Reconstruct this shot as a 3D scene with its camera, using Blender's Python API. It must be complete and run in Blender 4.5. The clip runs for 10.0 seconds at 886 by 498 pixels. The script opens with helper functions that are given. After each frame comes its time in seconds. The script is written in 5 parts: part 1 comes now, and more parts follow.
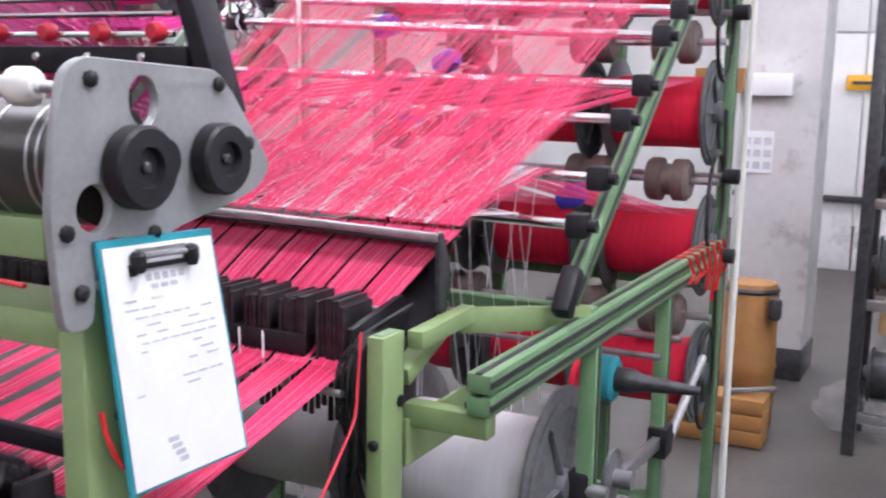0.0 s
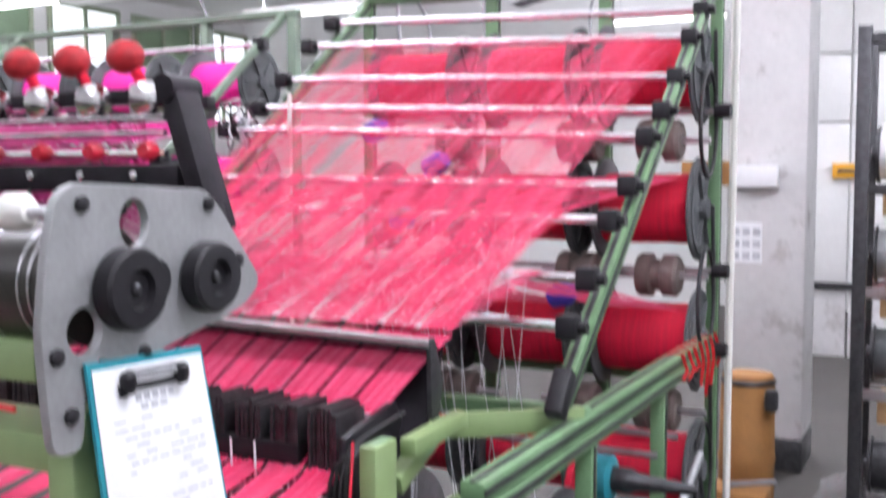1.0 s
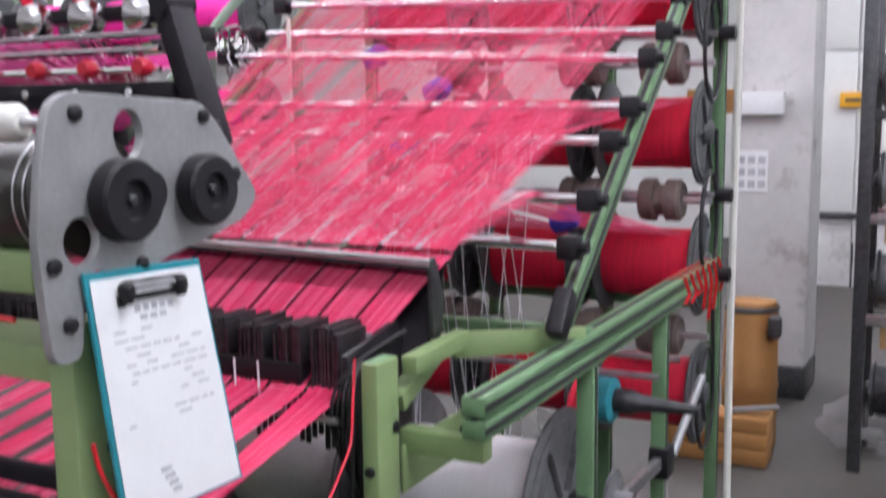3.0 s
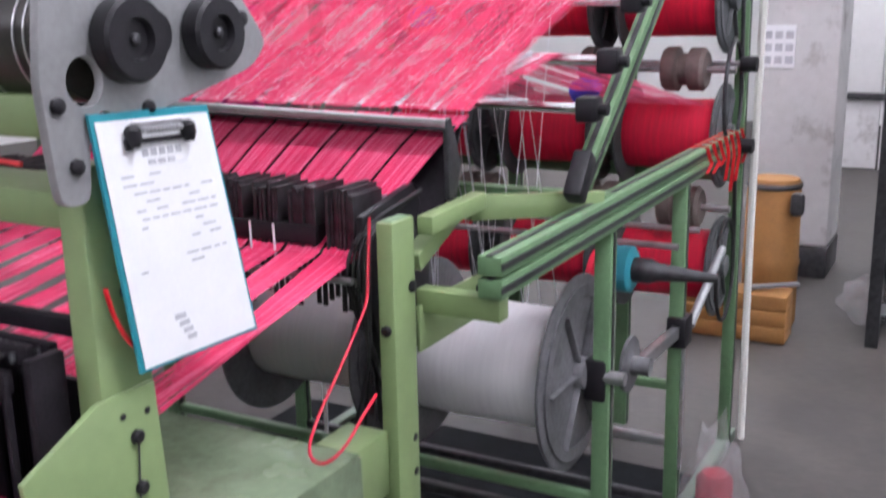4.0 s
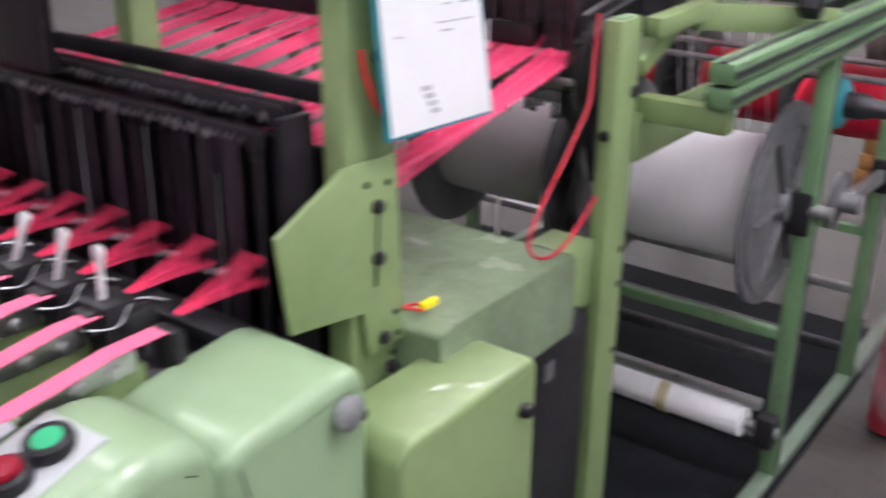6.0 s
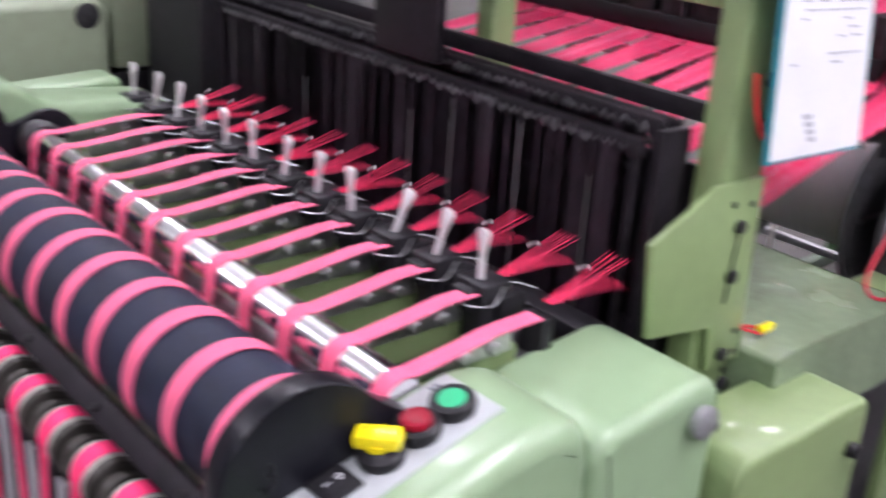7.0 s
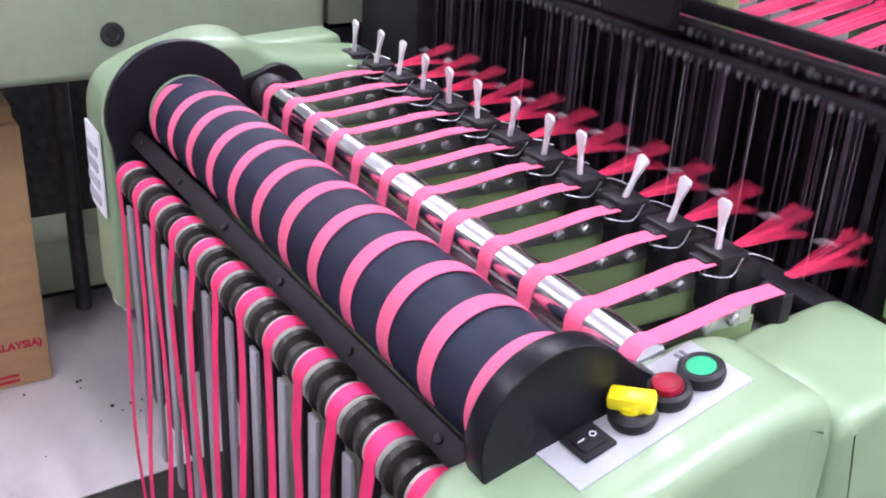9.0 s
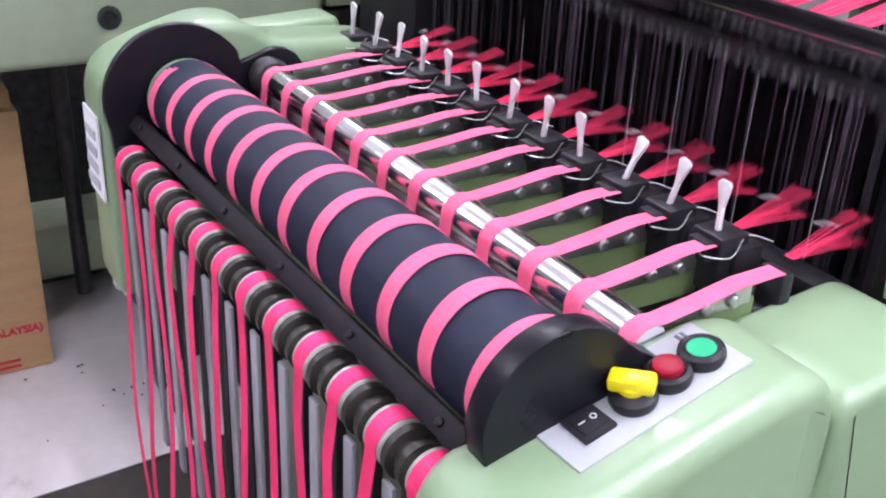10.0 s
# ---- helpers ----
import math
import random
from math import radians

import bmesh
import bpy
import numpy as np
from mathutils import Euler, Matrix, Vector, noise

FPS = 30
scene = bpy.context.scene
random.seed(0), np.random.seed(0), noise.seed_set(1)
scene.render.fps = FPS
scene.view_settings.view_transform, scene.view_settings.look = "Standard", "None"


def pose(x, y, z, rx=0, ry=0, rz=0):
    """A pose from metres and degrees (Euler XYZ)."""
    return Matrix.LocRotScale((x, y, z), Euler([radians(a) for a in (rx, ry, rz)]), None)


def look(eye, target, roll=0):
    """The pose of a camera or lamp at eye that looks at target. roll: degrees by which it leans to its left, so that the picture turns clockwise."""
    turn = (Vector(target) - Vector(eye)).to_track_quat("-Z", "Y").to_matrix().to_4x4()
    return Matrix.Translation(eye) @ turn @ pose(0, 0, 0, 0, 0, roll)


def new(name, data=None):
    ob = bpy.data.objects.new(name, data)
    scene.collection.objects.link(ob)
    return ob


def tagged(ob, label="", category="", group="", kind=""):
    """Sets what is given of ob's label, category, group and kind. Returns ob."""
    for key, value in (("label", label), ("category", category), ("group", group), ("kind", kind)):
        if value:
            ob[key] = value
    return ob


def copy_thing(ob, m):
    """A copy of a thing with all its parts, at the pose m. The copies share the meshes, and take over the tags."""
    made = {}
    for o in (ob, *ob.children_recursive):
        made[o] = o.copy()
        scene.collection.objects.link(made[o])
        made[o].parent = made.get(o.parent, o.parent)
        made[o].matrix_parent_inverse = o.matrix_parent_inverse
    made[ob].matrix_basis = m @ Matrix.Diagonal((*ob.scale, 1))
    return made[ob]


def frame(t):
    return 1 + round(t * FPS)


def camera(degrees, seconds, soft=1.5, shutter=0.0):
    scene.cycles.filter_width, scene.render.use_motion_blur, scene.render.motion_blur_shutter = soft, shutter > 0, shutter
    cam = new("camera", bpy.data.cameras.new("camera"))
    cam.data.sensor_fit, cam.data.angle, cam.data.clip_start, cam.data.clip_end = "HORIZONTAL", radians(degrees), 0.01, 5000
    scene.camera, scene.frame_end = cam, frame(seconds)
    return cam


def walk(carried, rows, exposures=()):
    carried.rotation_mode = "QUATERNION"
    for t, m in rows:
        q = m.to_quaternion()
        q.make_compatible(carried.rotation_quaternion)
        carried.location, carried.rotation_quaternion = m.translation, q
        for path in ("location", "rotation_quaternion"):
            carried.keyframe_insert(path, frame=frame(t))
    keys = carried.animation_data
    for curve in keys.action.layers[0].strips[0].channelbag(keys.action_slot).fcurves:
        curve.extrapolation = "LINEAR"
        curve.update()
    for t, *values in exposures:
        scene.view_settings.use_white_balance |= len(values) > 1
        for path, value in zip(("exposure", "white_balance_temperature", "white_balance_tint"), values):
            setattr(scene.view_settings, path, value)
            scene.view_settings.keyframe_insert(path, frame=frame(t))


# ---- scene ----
cam = camera(47.0, 10.0, soft=2.0, shutter=0.8)
PATH = [
    (0, (0.1536, 0.1656, 1.4472), (-0.9264, 2.274, 1.0632), 1.1),
    (0.5, (0.1608, 0.1728, 1.4352), (-0.8784, 2.31, 1.1016), -0.0),
    (1, (0.1656, 0.1596, 1.4712), (-0.9168, 2.2956, 1.3032), -0.1),
    (1.5, (0.1836, 0.138, 1.4856), (-0.9048, 2.2764, 1.4544), 0.0),
    (2, (0.1908, 0.1284, 1.4808), (-0.9036, 2.2644, 1.434), -0.1),
    (2.5, (0.1908, 0.1368, 1.47), (-0.9156, 2.2608, 1.3176), -0.1),
    (2.7, (0.18, 0.1488, 1.4616), (-0.9108, 2.2752, 1.2408), -0.1),
    (3.8, (0.1704, 0.1812, 1.3908), (-0.9384, 2.2452, 0.8676), -1.3),
    (4, (0.1752, 0.18, 1.3896), (-0.9396, 2.2284, 0.8208), -1.1),
    (4.5, (0.1644, 0.1824, 1.3656), (-0.954, 2.19, 0.672), -1.0),
    (5, (0.15, 0.1836, 1.344), (-0.9876, 2.1384, 0.5412), -0.6),
    (5.2, (0.1428, 0.1836, 1.3308), (-1.0104, 2.112, 0.4872), -0.5),
    (6.3, (0.0336, 0.0936, 1.3116), (-1.3872, 1.7988, 0.3972), 1.7),
    (6.5, (0.0192, 0.0624, 1.3116), (-1.4748, 1.704, 0.3972), 2.6),
    (7, (-0.0264, -0.0144, 1.32), (-1.7028, 1.44, 0.4068), 3.9),
    (7.5, (-0.0384, -0.0456, 1.3272), (-1.8048, 1.3008, 0.4188), 3.2),
    (8, (-0.0492, -0.0732, 1.3296), (-1.8276, 1.2216, 0.3696), 3.4),
    (8.5, (-0.0624, -0.1056, 1.3308), (-1.8792, 1.0992, 0.3276), 3.5),
    (9, (-0.0648, -0.1044, 1.3284), (-1.9044, 1.0488, 0.3048), 3.2),
    (9.5, (-0.0648, -0.1044, 1.3296), (-1.8876, 1.0632, 0.2904), 3.3),
    (10, (-0.066, -0.1032, 1.3284), (-1.8888, 1.0416, 0.2676), 2.9),
]
walk(cam, [(t, look(eye, target, roll)) for t, eye, target, roll in PATH],
     exposures=[(0.0, -0.40, 6500, 12), (1.0, -0.36, 6500, 11), (1.7, -0.64, 6550, 8), (2.5, -0.78, 6550, 9), (4.0, -0.50, 6500, 13), (5.0, -0.48, 6600, 15), (6.5, -0.50, 6900, 13), (7.5, -0.30, 6350, 23), (9.0, -0.15, 6300, 21), (10.0, -0.18, 6320, 19)])

# ---- light ----
world = bpy.data.worlds.new("world")
scene.world = world
world.use_nodes = True
wn = world.node_tree.nodes
sky = wn.new("ShaderNodeTexSky")
sky.sky_type, sky.sun_disc, sky.sun_elevation, sky.sun_rotation = "NISHITA", False, radians(40), radians(120)
wn["Background"].inputs[1].default_value = 0.08
world.node_tree.links.new(sky.outputs[0], wn["Background"].inputs[0])


def tube_light(x, y, z, length, watts):
    la = bpy.data.lights.new("tube_light", "AREA")
    la.shape, la.size, la.size_y, la.energy, la.color = "RECTANGLE", length, 0.12, watts, (0.87, 0.88, 1.0)
    ob = new("tube_light", la)
    ob.matrix_basis = pose(x, y, z, 0, 0, 0)
    return ob


# grid partly assumed; the last three lamps are added to brighten the far ceiling
LAMPS = [(x, y) for y in (-1.8, 1.2, 3.7) for x in (-4.9, -2.3, 0.5, 3.0)] + [(0.5, 7.9), (-5.2, 7.9), (-2.4, 9.8), (-4.9, 6.4), (-7.2, 6.4), (-2.6, 6.9)]
for lx, ly in LAMPS:
    # front and aisle watts raised to lift the white beams and heddles
    tube_light(lx, ly, 2.93, 1.2, (52 if ly < 0 else 62 if ly < 2 else 38) if lx == 0.5 else 40 if ly < 0 else 22)
    # upward twin, mostly stronger than the tube's own light, added to brighten the ceiling
    tube_light(lx, ly, 3.03, 1.2, 62 if ly < 3 else 150).matrix_basis = pose(lx, ly, 3.03, 180)


# ---- materials ----
def mat(name, color, rough=0.5, metal=0.0, var=0.12, scale=18.0, bump=0.0, bscale=90.0, wear=None, stretch=None, alpha=None, coat=0.0, emit=0.0, piece=0.0, island=None, spec=0.5):
    m = bpy.data.materials.new(name)
    m.use_nodes = True
    nt = m.node_tree
    n, l = nt.nodes, nt.links
    b = n["Principled BSDF"]
    b.inputs["Roughness"].default_value, b.inputs["Metallic"].default_value = rough, metal
    b.inputs["Coat Weight"].default_value = coat
    b.inputs["Specular IOR Level"].default_value = spec
    tc = n.new("ShaderNodeTexCoord")
    src = tc.outputs["Object"]
    if stretch:
        mp = n.new("ShaderNodeMapping")
        mp.inputs["Scale"].default_value = stretch
        l.new(src, mp.inputs[0])
        src = mp.outputs[0]
    n1 = n.new("ShaderNodeTexNoise")
    n1.inputs["Scale"].default_value, n1.inputs["Detail"].default_value = scale, 5
    n2 = n.new("ShaderNodeTexNoise")
    n2.inputs["Scale"].default_value, n2.inputs["Detail"].default_value = scale * 9, 3
    l.new(src, n1.inputs["Vector"]), l.new(src, n2.inputs["Vector"])
    mx = n.new("ShaderNodeMix")
    mx.data_type = "FLOAT"
    mx.inputs[0].default_value = 0.35
    l.new(n1.outputs[0], mx.inputs[2]), l.new(n2.outputs[0], mx.inputs[3])
    rp = n.new("ShaderNodeValToRGB")
    lo = [max(0, c * (1 - 2.2 * var)) for c in color]
    hi = [min(1, c * (1 + 1.6 * var)) for c in color]
    rp.color_ramp.elements[0].position, rp.color_ramp.elements[1].position = 0.3, 0.72
    rp.color_ramp.elements[0].color, rp.color_ramp.elements[1].color = (*lo, 1), (*hi, 1)
    l.new(mx.outputs[0], rp.inputs[0])
    col = rp.outputs[0]
    if wear:
        wcol, wscale, wfrom, wto = wear
        n3 = n.new("ShaderNodeTexNoise")
        n3.inputs["Scale"].default_value, n3.inputs["Detail"].default_value, n3.inputs["Roughness"].default_value = wscale, 8, 0.7
        l.new(tc.outputs["Object"], n3.inputs["Vector"])
        r3 = n.new("ShaderNodeMapRange")
        r3.inputs[1].default_value, r3.inputs[2].default_value = wfrom, wto
        l.new(n3.outputs[0], r3.inputs[0])
        m3 = n.new("ShaderNodeMix")
        m3.data_type = "RGBA"
        l.new(r3.outputs[0], m3.inputs[0]), l.new(col, m3.inputs[6])
        m3.inputs[7].default_value = (*wcol, 1)
        col = m3.outputs[2]
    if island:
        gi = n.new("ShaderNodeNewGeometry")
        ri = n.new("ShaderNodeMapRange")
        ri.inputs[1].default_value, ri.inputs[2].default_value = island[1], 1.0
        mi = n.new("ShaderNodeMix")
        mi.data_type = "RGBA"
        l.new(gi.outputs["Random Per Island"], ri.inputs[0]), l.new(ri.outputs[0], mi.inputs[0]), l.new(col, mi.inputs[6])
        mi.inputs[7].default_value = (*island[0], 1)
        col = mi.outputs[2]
    if piece:
        oi = n.new("ShaderNodeObjectInfo")
        hs = n.new("ShaderNodeHueSaturation")
        mr = n.new("ShaderNodeMapRange")
        mr.inputs[3].default_value, mr.inputs[4].default_value = 1 - piece, 1 + piece
        l.new(oi.outputs["Random"], mr.inputs[0]), l.new(mr.outputs[0], hs.inputs["Value"]), l.new(col, hs.inputs["Color"])
        col = hs.outputs[0]
    l.new(col, b.inputs["Base Color"])
    rr = n.new("ShaderNodeMapRange")
    rr.inputs[3].default_value, rr.inputs[4].default_value = max(0.03, rough - 0.1), min(1, rough + 0.12)
    l.new(n1.outputs[0], rr.inputs[0]), l.new(rr.outputs[0], b.inputs["Roughness"])
    if bump:
        n4 = n.new("ShaderNodeTexNoise")
        n4.inputs["Scale"].default_value, n4.inputs["Detail"].default_value = bscale, 4
        l.new(src, n4.inputs["Vector"])
        bp = n.new("ShaderNodeBump")
        bp.inputs["Strength"].default_value, bp.inputs["Distance"].default_value = bump, 0.002
        l.new(n4.outputs[0], bp.inputs["Height"]), l.new(bp.outputs[0], b.inputs["Normal"])
    if alpha is not None:
        b.inputs["Alpha"].default_value = alpha
    if emit:
        b.inputs["Emission Color"].default_value, b.inputs["Emission Strength"].default_value = (*color, 1), emit
    return m


GREYGREEN = mat("grimy_grey_green_steel", (0.12, 0.165, 0.12), 0.5, 0, 0.12, 10, 0.1, 60)
AMBER = mat("amber_plastic", (0.72, 0.36, 0.02), 0.4, 0, 0.05, 20)
GREEN = mat("painted_green_steel", (0.205, 0.29, 0.125), 0.38, 0, 0.05, 6, 0.08, 60, ((0.2, 0.26, 0.15), 5, 0.62, 0.85), coat=0.25)
DKGREEN = mat("weathered_green_profile", (0.125, 0.23, 0.115), 0.45, 0, 0.10, 10, 0.1, 60, ((0.09, 0.12, 0.08), 8, 0.55, 0.85))
COVER = mat("pale_green_moulded_cover", (0.245, 0.36, 0.21), 0.36, 0, 0.03, 5, 0.05, 200, ((0.27, 0.37, 0.20), 3, 0.62, 0.9), coat=0.2)
OLDCOVER = mat("faded_green_cover", (0.28, 0.33, 0.23), 0.42, 0, 0.06, 4, 0.06, 80, ((0.22, 0.22, 0.16), 4, 0.6, 0.85))
ALU = mat("cast_aluminium_plate", (0.30, 0.305, 0.31), 0.45, 0.4, 0.09, 14, 0.12, 120, ((0.3, 0.3, 0.31), 7, 0.58, 0.8))
CHROME = mat("polished_chrome", (0.86, 0.86, 0.88), 0.10, 1.0, 0.05, 30)
STEEL = mat("worn_steel", (0.55, 0.55, 0.57), 0.32, 0.9, 0.12, 40, 0.05, 200)
DKSTEEL = mat("oily_dark_steel", (0.06, 0.06, 0.065), 0.42, 0.6, 0.25, 40, 0.1, 200)
HEDDLE = mat("blackened_heddle_wire", (0.056, 0.041, 0.058), 0.5, 0.1, 0.2, 40, island=((0.066, 0.052, 0.070), 0.86))
BLACK = mat("black_plastic", (0.015, 0.014, 0.017), 0.42, 0, 0.2, 40, 0.1, 300, spec=0.3)
BLKPLATE = mat("black_lacquered_plate", (0.008, 0.008, 0.012), 0.3, 0, 0.15, 20, 0.05, 200, spec=0.22, wear=((0.05, 0.05, 0.055), 25, 0.66, 0.8))
RUBBER = mat("dark_blue_grey_rubber", (0.012, 0.017, 0.036), 0.55, 0, 0.18, 14, 0.25, 500, spec=0.3)
# paler than TAPEF: sheen on the same tape is put into the colour
TAPE = mat("pink_woven_tape", (0.90, 0.145, 0.275), 0.6, 0, 0.05, 60, 0.35, 900, stretch=(1, 1, 1))
TAPEF = mat("deep_pink_woven_tape", (0.92, 0.035, 0.165), 0.62, 0, 0.06, 60, 0.35, 900)
SHEDYARN = mat("crimson_warp_yarn", (0.82, 0.03, 0.12), 0.65, 0, 0.10, 30)
# random pale pink threads carry the sheet's hazy highlights in their colour
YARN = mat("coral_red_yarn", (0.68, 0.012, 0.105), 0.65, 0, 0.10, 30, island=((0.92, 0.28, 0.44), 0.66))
REDYARN = mat("wound_red_yarn", (0.70, 0.004, 0.042), 0.7, 0, 0.12, 8, 0.5, 300, stretch=(12, 1, 1))
MAGYARN = mat("wound_magenta_yarn", (0.85, 0.02, 0.36), 0.7, 0, 0.12, 8, 0.5, 300, stretch=(12, 1, 1))
WHYARN = mat("wound_white_yarn", (0.92, 0.91, 0.96), 0.75, 0, 0.03, 8, 0.08, 300, stretch=(12, 1, 1))
WHYARN.node_tree.nodes["Principled BSDF"].inputs["Subsurface Weight"].default_value = 0.6
WHYARN.node_tree.nodes["Principled BSDF"].inputs["Subsurface Scale"].default_value = 0.12
WHYARN.node_tree.nodes["Principled BSDF"].inputs["Subsurface Radius"].default_value = (1, 1, 1)
WHTHREAD = mat("white_thread", (0.85, 0.85, 0.9), 0.7, 0, 0.05, 30)
FLANGE = mat("dull_aluminium_flange", (0.33, 0.34, 0.35), 0.5, 0.5, 0.16, 9, 0.1, 90, ((0.1, 0.1, 0.1), 9, 0.55, 0.8))
DFLANGE = mat("dark_grey_flange", (0.09, 0.095, 0.10), 0.55, 0.2, 0.2, 9, 0.1, 90)
PAPER = mat("printed_paper", (0.92, 0.93, 0.95), 0.75, 0, 0.02, 20)
INK = mat("grey_ink", (0.52, 0.53, 0.57), 0.8, 0, 0.1, 30)
TEAL = mat("teal_board", (0.02, 0.27, 0.33), 0.45, 0, 0.06, 20)
PRINT = mat("dark_printed_ink", (0.16, 0.17, 0.20), 0.7, 0, 0.1, 30)
PANEL = mat("pale_grey_label_plate", (0.44, 0.47, 0.48), 0.42, 0, 0.04, 20)
YELLOW = mat("yellow_plastic", (0.95, 0.80, 0.01), 0.3, 0, 0.03, 20, coat=0.3)
REDBTN = mat("dark_red_plastic", (0.26, 0.004, 0.02), 0.4, 0, 0.05, 20, spec=0.3)
GRNBTN = mat("green_plastic", (0.01, 0.36, 0.16), 0.45, 0, 0.04, 20, spec=0.25)
DULLRED = mat("dusty_red_yarn", (0.30, 0.012, 0.03), 0.8, 0, 0.2, 14, 0.4, 200)
DRUM = mat("grey_brown_drum", (0.15, 0.115, 0.105), 0.55, 0.1, 0.2, 12, 0.1, 90)
KNOB = mat("dull_red_knob", (0.42, 0.012, 0.02), 0.65, 0, 0.22, 60, 0.5, 160)
REDPL = mat("red_plastic", (0.50, 0.008, 0.03), 0.35, 0, 0.08, 20, coat=0.2)
FLOOR = mat("grey_concrete_floor", (0.048, 0.042, 0.037), 0.6, 0, 0.24, 2.2, 0.2, 40, ((0.032, 0.028, 0.026), 1.9, 0.48, 0.72), stretch=(1, 2.2, 1))
SHEET = mat("pale_floor_sheet", (0.72, 0.68, 0.68), 0.55, 0, 0.05, 4, 0.1, 40, ((0.45, 0.40, 0.40), 5, 0.62, 0.8))
WALL = mat("white_plaster", (0.80, 0.80, 0.79), 0.8, 0, 0.03, 3, 0.15, 60, ((0.55, 0.54, 0.52), 2, 0.62, 0.85))
COLUMN = mat("scuffed_white_paint", (0.66, 0.65, 0.65), 0.7, 0, 0.06, 3, 0.12, 60, ((0.26, 0.24, 0.23), 4.5, 0.54, 0.76))
CARD = mat("brown_cardboard", (0.48, 0.30, 0.15), 0.8, 0, 0.07, 8, 0.15, 40, stretch=(1, 1, 5))
ORANGE = mat("amber_brown_board", (0.25, 0.115, 0.03), 0.75, 0, 0.1, 8, 0.15, 40)
TIN = mat("pale_tape", (0.52, 0.46, 0.30), 0.6, 0, 0.08, 20)
SPOOL = mat("grey_guide_wheel", (0.46, 0.48, 0.42), 0.4, 0.2, 0.10, 30, 0.05, 90)
DKWHEEL = mat("dark_guide_wheel", (0.035, 0.032, 0.028), 0.32, 0.1, 0.25, 30, spec=0.4)
BLUE = mat("violet_blue_cap", (0.08, 0.06, 0.55), 0.5, 0, 0.08, 20)
WIRE = mat("red_cable", (0.60, 0.012, 0.02), 0.4, 0, 0.05, 20)
DKWIRE = mat("black_cable", (0.015, 0.015, 0.015), 0.5, 0, 0.1, 20)
WHPIPE = mat("white_plastic_pipe", (0.80, 0.79, 0.74), 0.4, 0, 0.05, 8)
FILM = mat("clear_plastic_film", (0.62, 0.60, 0.62), 0.25, 0, 0.05, 8, alpha=0.22)
GLOW = mat("fluorescent_tube", (1, 1, 1), 0.5, emit=9.0)
MATBLACK = mat("dull_black_sheet", (0.009, 0.010, 0.012), 0.9, 0, 0.3, 9, 0.2, 60, spec=0.08)
FRAMEBLK = mat("matt_black_steel", (0.018, 0.015, 0.019), 0.5, 0, 0.2, 30, 0.05, 200, spec=0.14)
SPOOLFL = mat("scuffed_grey_spool_flange", (0.17, 0.17, 0.18), 0.5, 0.35, 0.2, 9, 0.1, 90, ((0.06, 0.06, 0.06), 7, 0.52, 0.75))
TABLE = mat("oily_green_table", (0.20, 0.27, 0.165), 0.24, 0, 0.14, 7, 0.12, 30, ((0.10, 0.12, 0.08), 6, 0.52, 0.8), coat=0.5)
STRIP = mat("brushed_steel_strip", (0.42, 0.42, 0.45), 0.45, 0.35, 0.10, 12, 0.05, 120, stretch=(8, 8, 1))
LEVER = mat("bright_zinc_lever", (0.82, 0.82, 0.84), 0.3, 0.4, 0.08, 40)
MAGSHEET = mat("deep_magenta_yarn", (0.52, 0.008, 0.20), 0.7, 0, 0.15, 8)
PANE = mat("frosted_daylight_pane", (0.9, 0.95, 1.0), 0.5, emit=1.6)
GREENPANE = mat("green_painted_pane", (0.24, 0.34, 0.22), 0.4, 0, 0.05, 3)


# ---- mesh helpers ----
def part(name, bm, material, parent=None, label="", smooth=True):
    bmesh.ops.recalc_face_normals(bm, faces=bm.faces)
    me = bpy.data.meshes.new(name)
    bm.to_mesh(me)
    bm.free()
    me.materials.append(material)
    if smooth:
        for p in me.polygons:
            p.use_smooth = True
        me.set_sharp_from_angle(angle=radians(38))
    ob = new(name, me)
    if parent:
        ob.parent = parent
    if label:
        ob["label"] = label
    return ob


def share(name, ob, m, parent):
    o = new(name, ob.data)
    o.parent = parent
    o.matrix_basis = m
    return o


def thing(name, at, label, category, group="", kind=""):
    e = new(name)
    e.empty_display_size = 0.05
    e.location = at
    OFFSET[e.name] = Vector(at)
    return tagged(e, label, category, group, kind)


OFFSET = {}


def put(name, bm, material, parent, label="", smooth=True):
    """A part built in world metres, placed under a thing that has a place of its own."""
    o = OFFSET.get(parent.name, Vector((0, 0, 0)))
    bmesh.ops.translate(bm, verts=bm.verts, vec=-o)
    return part(name, bm, material, parent, label, smooth)


def nb():
    return bmesh.new()


def box(x0, x1, y0, y1, z0, z1, bevel=0.0, bm=None, m=None):
    b = bmesh.new()
    bmesh.ops.create_cube(b, size=1)
    bmesh.ops.scale(b, vec=(x1 - x0, y1 - y0, z1 - z0), verts=b.verts)
    bmesh.ops.translate(b, vec=((x0 + x1) / 2, (y0 + y1) / 2, (z0 + z1) / 2), verts=b.verts)
    if bevel:
        bmesh.ops.bevel(b, geom=b.edges[:], offset=bevel, segments=2, affect="EDGES", profile=0.5)
    return merge(bm, b, m)


def merge(bm, b, m=None):
    if m is not None:
        bmesh.ops.transform(b, matrix=m, verts=b.verts)
    if bm is None:
        return b
    me = bpy.data.meshes.new("tmp")
    b.to_mesh(me)
    b.free()
    bm.from_mesh(me)
    bpy.data.meshes.remove(me)
    return bm


def along(p0, p1):
    d = Vector(p1) - Vector(p0)
    return Matrix.Translation(p0) @ d.to_track_quat("Z", "Y").to_matrix().to_4x4(), d.length


